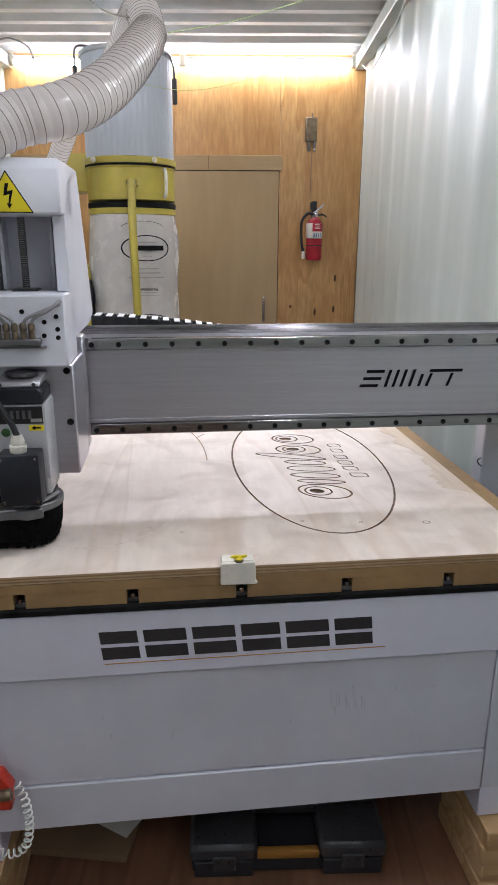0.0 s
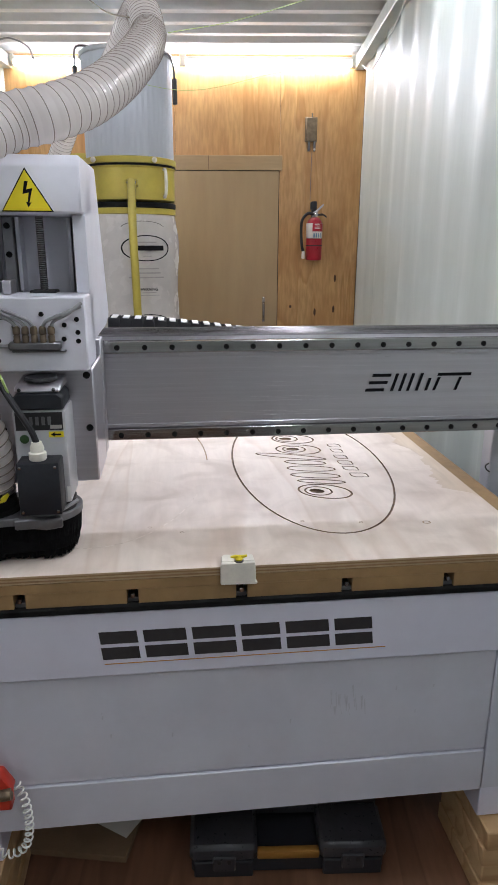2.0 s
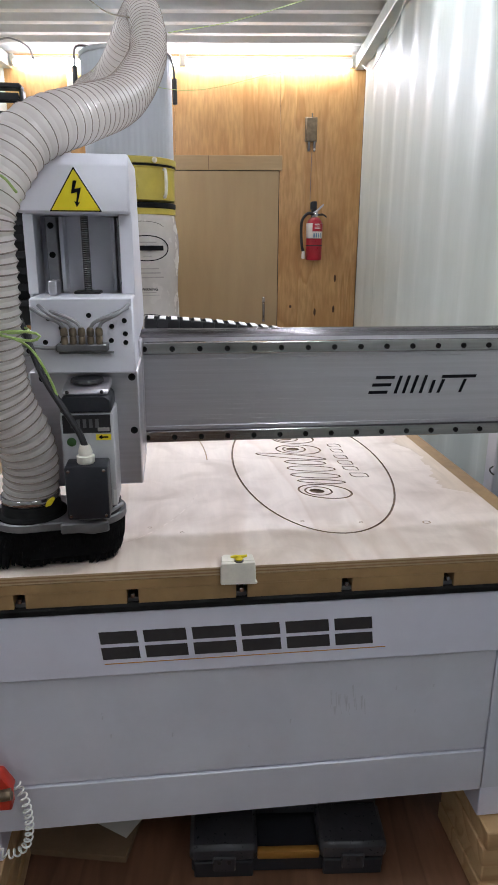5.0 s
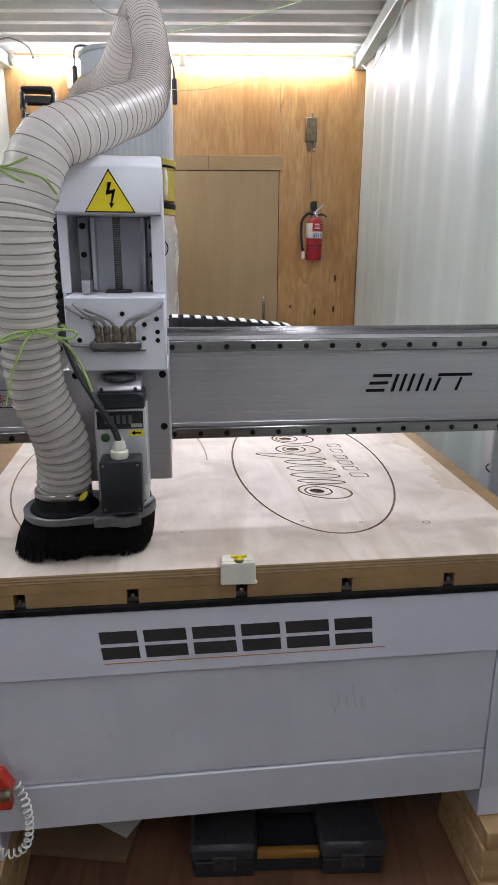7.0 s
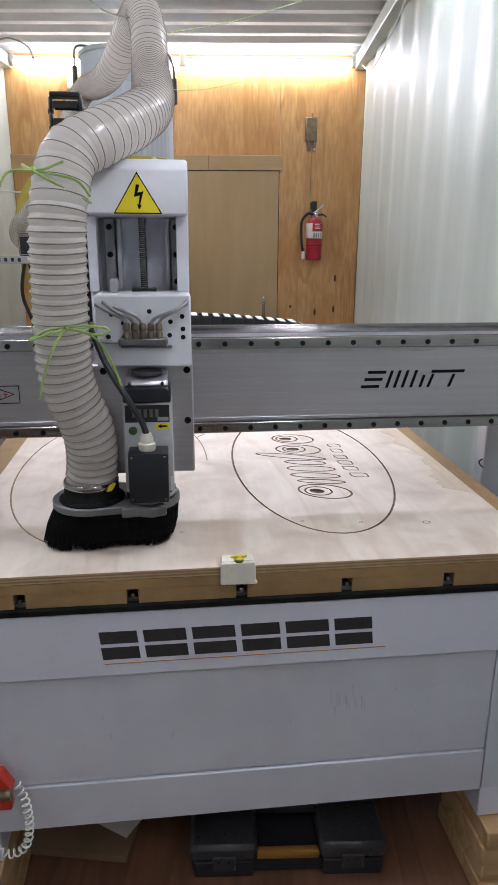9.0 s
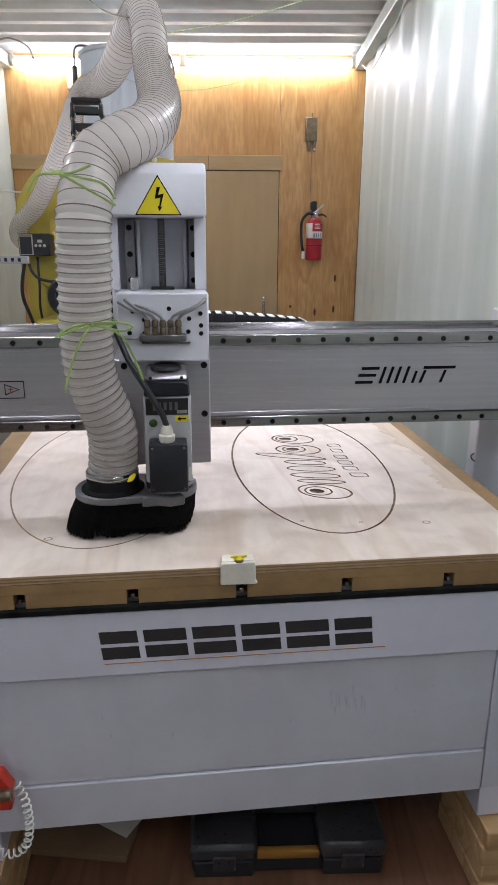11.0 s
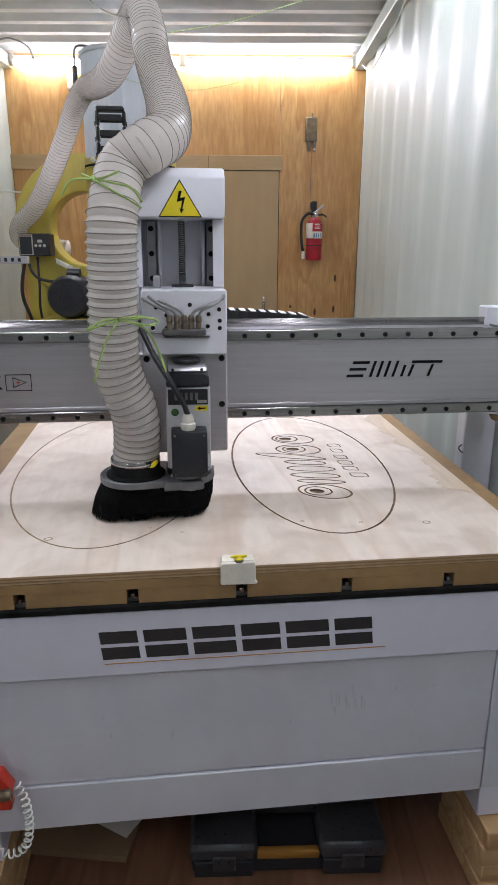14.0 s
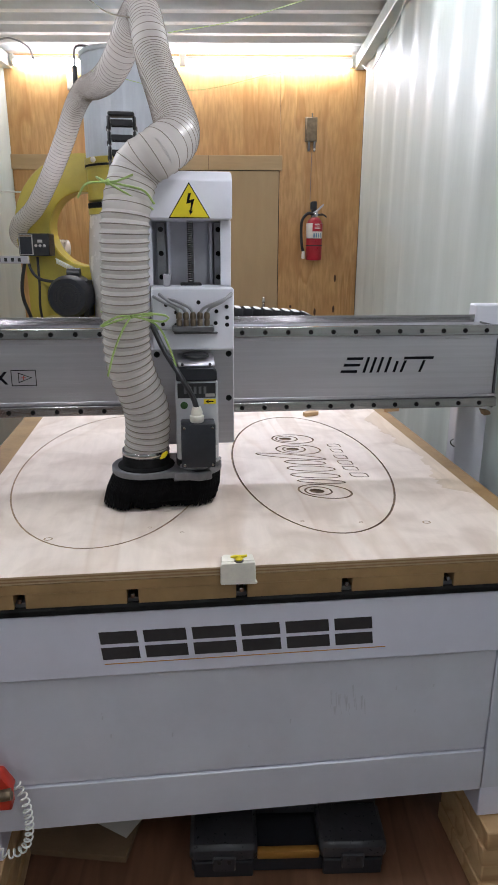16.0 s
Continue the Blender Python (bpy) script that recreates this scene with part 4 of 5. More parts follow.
    def oval(parent, x, z, a, b, w, a0=0, a1=360):
        bm = bmesh.new()
        k = 48
        ang = [radians(a0 + (a1 - a0) * i / k) for i in range(k + 1)]
        o = [bm.verts.new(wrap(x + a * math.cos(t), z + b * math.sin(t))) for t in ang]
        q = [bm.verts.new(wrap(x + (a - w) * math.cos(t), z + (b - w * 0.6) * math.sin(t))) for t in ang]
        for i in range(k):
            bm.faces.new((o[i], o[i + 1], q[i + 1], q[i]))
        part("print_oval", bm, BLACKINK, parent, "black printed oval")
    oval(bag, 0.113, 1.455, 0.140, 0.068, 0.009)
    bar(bag, 0.06, 0.215, 1.443, 1.469, BLACKINK)
    bar(bag, 0.05, 0.17, 1.482, 1.489, GREYINK)
    bar(bag, 0.09, 0.14, 1.412, 1.416, GREYINK)
    oval(bag, 0.10, 1.55, 0.13, 0.045, 0.004, 20, 160)
    for x0, x1, z in ((0.06, 0.18, 1.345), (0.04, 0.19, 1.322), (0.01, 0.21, 1.298)):
        bar(bag, x0, x1, z, z + 0.007, GREYINK)
    cu = bpy.data.curves.new("warning_word", "FONT")
    cu.body, cu.size, cu.extrude, cu.offset, cu.align_x = "WARNING", 0.021, 0.0003, 0.0006, "CENTER"
    cu.materials.append(BLACKINK)
    word = new("warning_word", cu)
    word.parent = bag
    word.matrix_basis = Matrix.Translation(wrap(0.118, 1.232)) @ pose(0, -0.003, 0, 90, 0, math.degrees(0.118 / 0.27))
    bar(bag, 0.08, 0.16, 1.219, 1.223, GREYINK)
    bar(bag, 0.06, 0.18, 1.205, 1.208, GREYINK)
    oval(bag, 0.11, 1.045, 0.14, 0.06, 0.007)
    part("front_leg", tube([(cx + 0.045, -0.262, 1.80), (cx + 0.045, -0.275, 1.73), (cx + 0.05, -0.31, 1.5), (cx + 0.06, -0.33, 1.1), (cx + 0.07, -0.34, 0.05)], 0.022, 30, 10), COLLECTOR, c, "yellow tube leg")
    part("leg_bracket", box(cx + 0.013, cx + 0.077, -0.262, -0.238, 1.765, 1.80, 0.004), COLLECTOR, c)
    for s in (-0.018, 0.018):
        part("leg_bolt", lathe([(0.008, 0), (0.008, 0.005), (0.004, 0.007)], 8, pose(cx + 0.045 + s, -0.262, 1.784, 90, 0, 0)), STEEL, c)
    # curved blower duct: a ring-shaped casing, open in the middle
    hub = (cx - 0.27, 1.555)
    for name, r0, r1, a0, a1, y0, y1 in (("blower_duct", 0.20, 0.40, 55, 335, -0.02, 0.14),):
        k = 40
        pts = [(hub[0] + r1 * math.cos(radians(a0 + (a1 - a0) * i / k)), hub[1] + r1 * math.sin(radians(a0 + (a1 - a0) * i / k))) for i in range(k + 1)]
        pts += [(hub[0] + r0 * math.cos(radians(a1 - (a1 - a0) * i / k)), hub[1] + r0 * math.sin(radians(a1 - (a1 - a0) * i / k))) for i in range(k + 1)]
        part(name, prism(pts, y0, y1, "xz", 0.006), COLLECTOR, c, "curved yellow blower duct")
    part("blower_housing", prism([(hub[0] - 0.34, 0.45), (hub[0] + 0.30, 0.45), (hub[0] + 0.30, 1.28), (hub[0] - 0.26, 1.28), (hub[0] - 0.36, 1.40)], 0.0, 0.12, "xz"), COLLECTOR, c)
    part("motor_shelf", box(-1.17, -0.86, -0.30, -0.02, 0.60, 1.075, 0.01), COLLECTOR, c)
    mot = part("blower_motor", lathe([(0.085, -0.02), (0.11, 0.0), (0.116, 0.01), (0.116, 0.17), (0.10, 0.20), (0.04, 0.20)], 40, pose(-1.00, -0.06, 1.195, 90, 0, 0)), NAVY, c, "black round blower motor")
    for r in (0.03, 0.05, 0.07):
        part("grille_ring", lathe([(r - 0.006, 0.1995), (r - 0.006, 0.206), (r + 0.006, 0.206), (r + 0.006, 0.1995)], 32, pose(-1.00, -0.06, 1.195, 90, 0, 0)), BLACK, mot)
    part("start_capacitor", cyl((-1.02, -0.14, 1.318), (-0.95, -0.14, 1.318), 0.028), BLACK, mot)
    part("motor_bracket", box(-0.935, -0.905, -0.18, -0.05, 1.08, 1.28, 0.005), BLACK, mot)
    # control box and leads
    ctl = part("control_box", box(-1.275, -1.105, -0.16, -0.05, 1.41, 1.53, 0.005), BLACK, c, "black control box with pale-framed window")
    part("window_frame", prism([(-1.269, 1.416), (-1.194, 1.416), (-1.194, 1.524), (-1.269, 1.524)], -0.165, -0.161, "xz", 0.001), GREYINK, ctl)
    part("window", box(-1.264, -1.199, -0.1675, -0.1655, 1.421, 1.511, 0.0005), NAVY, ctl, "dark display window")
    part("window_strip", box(-1.264, -1.199, -0.1675, -0.1655, 1.513, 1.520, 0.0005), CARD, ctl, "brown strip")
    for x in (-1.178, -1.155, -1.132):
        part("button", lathe([(0.008, 0), (0.008, 0.003), (0.005, 0.005)], 10, pose(x, -0.161, 1.465, 90, 0, 0)), GREYINK, ctl, "grey push button")
    part("legend", box(-1.168, -1.142, -0.1625, -0.161, 1.482, 1.497, 0.0003), GREYINK, ctl)
    part("power_lead", tube([(-1.25, -0.10, 1.405), (-1.22, -0.14, 1.33), (-1.16, -0.17, 1.285), (-1.05, -0.17, 1.275), (-0.97, -0.16, 1.30)], 0.008, 30, 8), CABLE, c)
    part("power_lead", tube([(-1.20, -0.08, 1.405), (-1.195, -0.1, 1.25), (-1.20, -0.1, 1.1), (-1.16, -0.1, 0.9), (-1.15, -0.1, 0.6)], 0.007, 30, 8), CABLE, c)
    part("power_lead", tube([(-1.28, -0.05, 1.40), (-1.31, -0.06, 1.2), (-1.26, -0.06, 1.02), (-1.2, -0.06, 0.7)], 0.010, 30, 8), CABLE, c)
    part("spring_lead", tube([(-1.10 + 0.12 * f, -0.07 + 0.010 * math.sin(f * 70), 1.385 - 0.06 * f + 0.012 * math.cos(f * 70)) for f in [i / 64 for i in range(65)]], 0.004, 200, 6), WHITECORD, c, "white coiled lead")


def side_rack():
    r = empty("perforated_rail", pose(XL + 0.03, 3.25, 0))
    tagged(r, "grey perforated steel arm rail on the container wall", "rail")
    part("arm", box(0, 0.58, -0.012, 0.012, 1.385, 1.42, 0.002), ALU, r)
    bm = bmesh.new()
    for i in range(17):
        add_box(bm, 0.02 + 0.032 * i, 0.034 + 0.032 * i, -0.0135, -0.0122, 1.394, 1.411, 0.0003)
    part("slots", bm, BLACK, r, "dark punched slots")
    part("wall_foot", box(-0.045, 0.002, -0.03, 0.03, 1.36, 1.45, 0.003), ALU, r)


def fire_extinguisher():
    e = empty("fire_extinguisher", pose(0.452, YB - 0.085, 1.370))
    tagged(e, "red fire extinguisher with white label hung on plywood wall", "fire extinguisher")
    part("cylinder", lathe([(0.02, 0.0), (0.052, 0.003), (0.056, 0.012), (0.056, 0.235), (0.051, 0.262), (0.035, 0.284), (0.018, 0.292)], 32), RED, e)
    part("neck", lathe([(0.018, 0.292), (0.02, 0.297), (0.016, 0.302), (0.016, 0.32), (0.01, 0.322)], 16), ALU, e, "metal neck and valve")
    part("lever", prism([(-0.02, 0.322), (0.0, 0.33), (0.055, 0.378), (0.062, 0.38), (0.058, 0.366), (0.02, 0.328), (0.0, 0.318)], -0.009, 0.009, "xz", 0.002), ALU, e, "pale lever")
    part("grip", prism([(-0.01, 0.305), (0.05, 0.318), (0.075, 0.306), (0.088, 0.29), (0.08, 0.29), (0.06, 0.303), (0.02, 0.302)], -0.009, 0.009, "xz", 0.002), BLACK, e)
    part("gauge", lathe([(0.016, 0), (0.016, 0.008), (0.012, 0.009)], 16, pose(0.006, -0.016, 0.312, 90, 0, 0)), STEEL, e, "round gauge")
    part("hose", tube([(-0.01, -0.01, 0.312), (-0.05, -0.02, 0.315), (-0.088, -0.02, 0.27), (-0.094, -0.02, 0.19), (-0.086, -0.02, 0.10), (-0.076, -0.02, 0.06)], 0.010, 30, 10), BLACK, e, "black rubber hose")
    part("nozzle", lathe([(0.010, 0), (0.013, 0.006), (0.011, 0.05), (0.007, 0.055)], 12, pose(-0.075, -0.02, 0.012)), PAPER, e, "white nozzle")
    lab = part("label", lathe([(0.0566, 0.150), (0.0572, 0.151), (0.0572, 0.25), (0.0566, 0.251)], 32), PAPER, e, "white instruction label")
    bm = bmesh.new()
    for a0, a1, z0, z1 in ((-108, -5, 0.196, 0.25),):
        for i in range(8):
            p = [radians(a0 + (a1 - a0) * (i + k) / 8 - 0) for k in (0, 1)]
            vs = [bm.verts.new((0.0577 * math.cos(p[k] ), 0.0577 * math.sin(p[k]), z)) for k, z in ((0, z0), (1, z0), (1, z1), (0, z1))]
            bm.faces.new(vs)
    part("red_field", bm, RED, lab, "red printed field")
    for z in (0.215, 0.223, 0.231, 0.24):
        bm = bmesh.new()
        p = [radians(a) for a in (-92, -78, -64, -50)]
        for i in range(3):
            bm.faces.new([bm.verts.new((0.0581 * math.cos(p[i + k]), 0.0581 * math.sin(p[i + k]), zz)) for k, zz in ((0, z), (1, z), (1, z + 0.003), (0, z + 0.003))])
        part("print_bar", bm, PAPER, lab)
    for a in (-100, -84, -68, -52):
        bm = bmesh.new()
        bm.faces.new([bm.verts.new((0.0578 * math.cos(radians(a + k * 9)), 0.0578 * math.sin(radians(a + k * 9)), zz)) for k, zz in ((0, 0.156), (1, 0.156), (1, 0.184), (0, 0.184))])
        part("pictogram", bm, BLUEINK, lab)
    part("strap", lathe([(0.0568, 0.098), (0.0578, 0.0985), (0.0578, 0.104), (0.0568, 0.1045)], 32), BLACK, e)
    part("wall_bracket", box(-0.018, 0.018, 0.055, 0.084, 0.05, 0.40, 0.003), BLACK, e)
    part("hanger", box(-0.026, -0.010, 0.03, 0.084, 0.345, 0.395, 0.003), BLACK, e)


def wall_latch():
    l = empty("wall_latch", pose(0.416, YB - 0.002, 2.156))
    tagged(l, "tarnished steel spring latch screwed to the plywood wall", "latch")
    part("plate", box(-0.042, 0.042, -0.006, 0.0, -0.0, 0.155, 0.002), RUST, l)
    part("body", prism([(-0.036, 0.0), (0.036, 0.0), (0.036, 0.15), (-0.036, 0.15)], -0.036, -0.0065, "xz", 0.006), RUST, l)
    part("pin", cyl((0.004, -0.02, 0.15), (0.004, -0.02, 0.178), 0.005), STEEL, l)
    for x in (-0.022, 0.016):
        part("prong", box(x, x + 0.016, -0.03, -0.012, -0.062, 0.004, 0.003), DARKSTEEL, l)
    part("tip", lathe([(0.008, 0), (0.008, 0.003), (0.004, 0.004)], 10, pose(0.024, -0.0305, -0.05, 90, 0, 0)), WHITEPL, l)
    part("drop_string", tube([(0.01, -0.004, -0.06), (0.008, -0.004, -0.2), (0.006, -0.004, -0.38)], 0.0016, 10, 5), DARKSTEEL, l)


def emergency_stop():
    s = empty("tool_sensor_holder", MW @ pose(-0.507, -0.006, 0.375))
    tagged(s, "red sensor bracket on the bed front with white coiled cord", "bracket")
    part("bracket", prism([(-0.05, 0.0), (0.018, 0.0), (0.018, 0.03), (0.024, 0.05), (0.004, 0.088), (-0.006, 0.09), (-0.05, 0.07)], -0.03, 0.0, "xz", 0.003), REDPL, s)
    part("puck", cyl((-0.03, -0.034, 0.04), (0.022, -0.034, 0.046), 0.011, 0.012), BRASS, s, "worn bronze puck")
    a = [(-0.045, -0.03, 0.20), (-0.03, -0.035, 0.08), (-0.026, -0.035, -0.03), (-0.018, -0.04, -0.085), (0.01, -0.042, -0.098), (0.04, -0.042, -0.08), (0.05, -0.036, -0.04), (0.046, -0.03, 0.02), (0.03, -0.02, 0.055)]
    base = spline(a, 420)
    fr = frames_along(base)
    coil = [m @ Vector((0.0078 * math.cos(i * 0.55), 0.0078 * math.sin(i * 0.55), 0)) for i, m in enumerate(fr)]
    bm = bmesh.new()
    fr = frames_along(coil)
    rings = [[bm.verts.new(m @ Vector((0.0020 * math.cos(1.0472 * k), 0.0020 * math.sin(1.0472 * k), 0))) for k in range(6)] for m in fr]
    for p, q in zip(rings, rings[1:]):
        for k in range(6):
            bm.faces.new((p[k], p[(k + 1) % 6], q[(k + 1) % 6], q[k]))
    part("coiled_cord", bm, WHITECORD, s, "white coiled cord")


def timber_blocks():
    for x0, x1, y0, y1 in ((0.535, 0.70, -0.045, 0.20), (-0.70, -0.53, -0.045, 0.20), (0.52, 0.68, 1.38, 1.58), (-0.68, -0.52, 1.38, 1.58)):
        b = empty("timber_block", MW)
        tagged(b, "stacked pale timber offcuts under a machine foot", "wood block", group="timber blocks")
        for i in range(4):
            z = 0.0505 * i
            part("timber", box(x0 + 0.004 * (i % 2), x1 - 0.006 * (i % 3), y0 + 0.003 * ((i * 2) % 3), y1, z + 0.0005, z + 0.0500, 0.003), PINE, b)


def toolbox():
    t = empty("toolbox", pose(0.10, 1.245, 0, 0, 0, 2))
    tagged(t, "dark plastic organiser case with orange handle on the floor", "toolbox")
    part("tray", prism([(-0.235, 0.005), (0.235, 0.005), (0.235, 0.36), (-0.235, 0.36)], 0.0, 0.05, "xy", 0.008), TOOLBOX, t)
    for s in (-1, 1):
        part("lid_wing", prism([(s * 0.075, -0.01), (s * 0.238, -0.01), (s * 0.24, 0.12), (s * 0.075, 0.12)], 0.051, 0.098, "xy", 0.01), TOOLLID, t, "smoky translucent lid")
        part("front_tray", prism([(s * 0.085, -0.008), (s * 0.228, -0.008), (s * 0.228, 0.01), (s * 0.085, 0.01)], 0.003, 0.05, "xy", 0.003), TOOLBOX, t)
        lat = part("latch", box(s * 0.155 - 0.028, s * 0.155 + 0.028, -0.018, -0.0105, 0.03, 0.075, 0.004), TOOLLID, t)
        for k in (-0.012, 0.012):
            part("latch_slot", box(s * 0.155 + k - 0.005, s * 0.155 + k + 0.005, -0.020, -0.0185, 0.056, 0.068, 0.001), BLACK, lat)
    part("lid", prism([(-0.24, 0.122), (0.24, 0.122), (0.235, 0.365), (-0.235, 0.365)], 0.051, 0.100, "xy", 0.01), TOOLLID, t)
    part("handle", box(-0.076, 0.076, -0.004, 0.016, 0.050, 0.074, 0.005, seg=2), AMBER, t, "amber carrying handle")


def under_clutter():
    b = part("cardboard_sheet", prism([(-0.62, 1.30), (-0.30, 1.27), (-0.25, 1.62), (-0.60, 1.66)], 0.001, 0.02, "xy", 0.002), CARD)
    tagged(b, "flat brown board lying on the floor under the machine", "board")
    b = part("plywood_scrap", box(-0.30, 0.0, -0.01, 0.01, 0, 0.16, 0.002), CARD)
    b.matrix_world = pose(-0.22, 1.50, 0.0205, -12, 0, 10)
    tagged(b, "brown plywood scrap leaning under the machine", "board")
    b = part("paper_sheet", box(-0.09, 0.09, -0.06, 0.06, 0, 0.001, 0), PAPER)
    b.matrix_world = pose(-0.36, 1.42, 0.0215, 0, 0, -28)
    tagged(b, "loose white paper sheet on a board", "paper")
    b = part("dark_bin", box(-0.09, 0.09, -0.09, 0.09, 0, 0.22, 0.012), BLACK)
    b.matrix_world = pose(0.44, 1.72, 0, 0, 0, 10)
    tagged(b, "black plastic bin in the dark under the machine", "bin")


def wall_box():
    w = empty("junction_box", pose(-1.197, YB - 0.001, 2.47))
    tagged(w, "small white plastic junction box on the plywood wall", "junction box")
    part("base", box(-0.036, 0.036, -0.03, 0.0, 0.0, 0.105, 0.004, seg=2), WHITEPL, w)
    part("cover", box(-0.033, 0.033, -0.036, -0.0305, 0.004, 0.101, 0.003), WHITEPL, w)


def strings():
    def line(name, pts, r, material, label, cat="string"):
        tagged(part(name, tube(pts, r, 24, 5), material), label, cat)
    line("hanging_string", [(-0.345, 2.13, 2.09), (-0.462, 2.427, 2.189), (-0.58, 2.649, 2.302), (-0.89, 3.152, 2.586)], 0.0022, RUST, "thin brown string holding the hose up to the roof")
    line("hanging_string", [(-0.244, 2.215, 2.075), (-0.046, 2.512, 2.193), (0.256, 2.996, 2.414)], 0.0013, GREENTIE, "thin green string from the hose to the roof rail")
    line("hanging_string", [(-0.56, 2.60, 2.06), (-0.25, 3.2, 2.12), (0.2, 4.2, 2.42), (0.72, 4.9, 2.60)], 0.0012, GREENTIE, "thin green string from the hose to the roof rail")
    line("hanging_cable", [(-1.58, 4.6, 2.67), (-1.45, 4.5, 2.66), (-1.33, 4.45, 2.60), (-1.30, 4.45, 2.52)], 0.006, TUBE, "drooping grey lamp cable under the roof", "cable")
    line("lamp_cable", [(XR - 0.05, 3.12, 2.60), (XR - 0.07, 3.3, 2.53), (XR - 0.06, 3.6, 2.50), (XR - 0.045, 4.3, 2.46), (XR - 0.04, 4.75, 2.58)], 0.0035, WHITECORD, "white cable drooping along the roof rail", "cable")
    line("lamp_cable", [(-1.60, 4.2, 2.60), (-1.585, 4.1, 2.40), (-1.60, 4.0, 2.30), (-1.61, 3.9, 2.1)], 0.007, WHITECORD, "white cable hanging on the container wall", "cable")
    line("wall_peg", [(-1.63, 4.60, 1.80), (-1.55, 4.60, 1.80), (-1.475, 4.60, 1.797)], 0.0055, WHITECORD, "white peg on the container wall", "peg")


dust_collector()
side_rack()
fire_extinguisher()
wall_latch()
emergency_stop()
timber_blocks()
toolbox()
under_clutter()
wall_box()
strings()

# ---- the hose: ribbed pieces strung along a line that follows the carriage ----
HOSE_R, PITCH = 0.050, 0.0225


def rib_mesh(name, pitch, r, h, swell=0.28):
    """One bay of hose: film that swells between two turns of dark wire."""
    bm = bmesh.new()
    dip = swell * h
    prof = [(r - dip, -h), (r - dip * 0.62, -h * 0.6), (r, 0.0), (r - dip * 0.62, h * 0.6), (r - dip, h)]
    n = 32
    rings = [[bm.verts.new((a * math.cos(6.28319 * k / n), a * math.sin(6.28319 * k / n), z + 0.0042 * math.cos(6.28319 * k / n))) for k in range(n)] for a, z in prof]
    for a, b in zip(rings, rings[1:]):
        for k in range(n):
            bm.faces.new((a[k], a[(k + 1) % n], b[(k + 1) % n], b[k]))
    w = pitch * 0.075
    tor = [[bm.verts.new(((r + w * math.cos(t)) * math.cos(6.28319 * k / n), (r + w * math.cos(t)) * math.sin(6.28319 * k / n), w * math.sin(t) + 0.0042 * math.cos(6.28319 * k / n))) for k in range(n)] for t in (-1.6, -0.8, 0, 0.8, 1.6)]
    for a, b in zip(tor, tor[1:]):
        for k in range(n):
            f = bm.faces.new((a[k], a[(k + 1) % n], b[(k + 1) % n], b[k]))
            f.material_index = 1
    me = mesh_of(name, bm, [FILM, COIL], 60)
    return me


def standing_hose():
    h = empty("collector_hose", pose(0, 0, 0))
    tagged(h, "translucent white ribbed hose drooping to the dust collector", "hose")
    line = spline([(-0.287, 2.1, 2.038),
        (-0.318, 2.221, 2.129), (-0.359, 2.343, 2.152), (-0.4, 2.429, 2.126), (-0.449, 2.495, 2.068), (-0.511, 2.625, 2.047), (-0.61, 2.894, 2.075), (-0.742, 3.277, 2.134), (-0.838, 3.476, 2.101), (-0.933, 3.593, 1.968), (-1.049, 3.701, 1.806), (-1.174, 3.815, 1.664), (-1.298, 3.913, 1.572), (-1.333, 4.026, 1.497),
        (-1.25, 4.12, 1.46), (-1.10, 4.13, 1.45)], 150)
    me = rib_mesh("hose_bay", 0.0105, HOSE_R, 0.0115)
    for m in frames_along(line):
        ob = new("hose_bay", me)
        ob.parent = h
        ob.matrix_basis = m


RAIL_U = [-0.3542, -0.334, -0.3094, -0.2815, -0.2514, -0.2206, -0.1905, -0.1623, -0.1367, -0.1139, -0.0939, -0.0763, -0.0604, -0.0458, -0.0322, -0.0201, -0.011]
RAIL_V = [0.4171, 0.3911, 0.3673, 0.3499, 0.3408, 0.3404, 0.3482, 0.3628, 0.3828, 0.4065, 0.4326, 0.46, 0.4881, 0.5166, 0.5457, 0.576, 0.6081]


def between(times, rows, t):
    """Smooth in-between of rows of numbers."""
    i = max(0, min(len(times) - 2, sum(1 for x in times if x <= t) - 1))
    t0, t1 = times[i], times[i + 1]
    f = (t - t0) / (t1 - t0)

    def slope(k):
        a, b = max(0, k - 1), min(len(times) - 1, k + 1)
        return [(y - x) / (times[b] - times[a]) for x, y in zip(rows[a], rows[b])]
    s0, s1, d = slope(i), slope(i + 1), t1 - t0
    h = (2 * f ** 3 - 3 * f * f + 1, (f ** 3 - 2 * f * f + f) * d, -2 * f ** 3 + 3 * f * f, (f ** 3 - f * f) * d)
    return [h[0] * a + h[1] * b + h[2] * c + h[3] * e for a, b, c, e in zip(rows[i], s0, rows[i + 1], s1)]


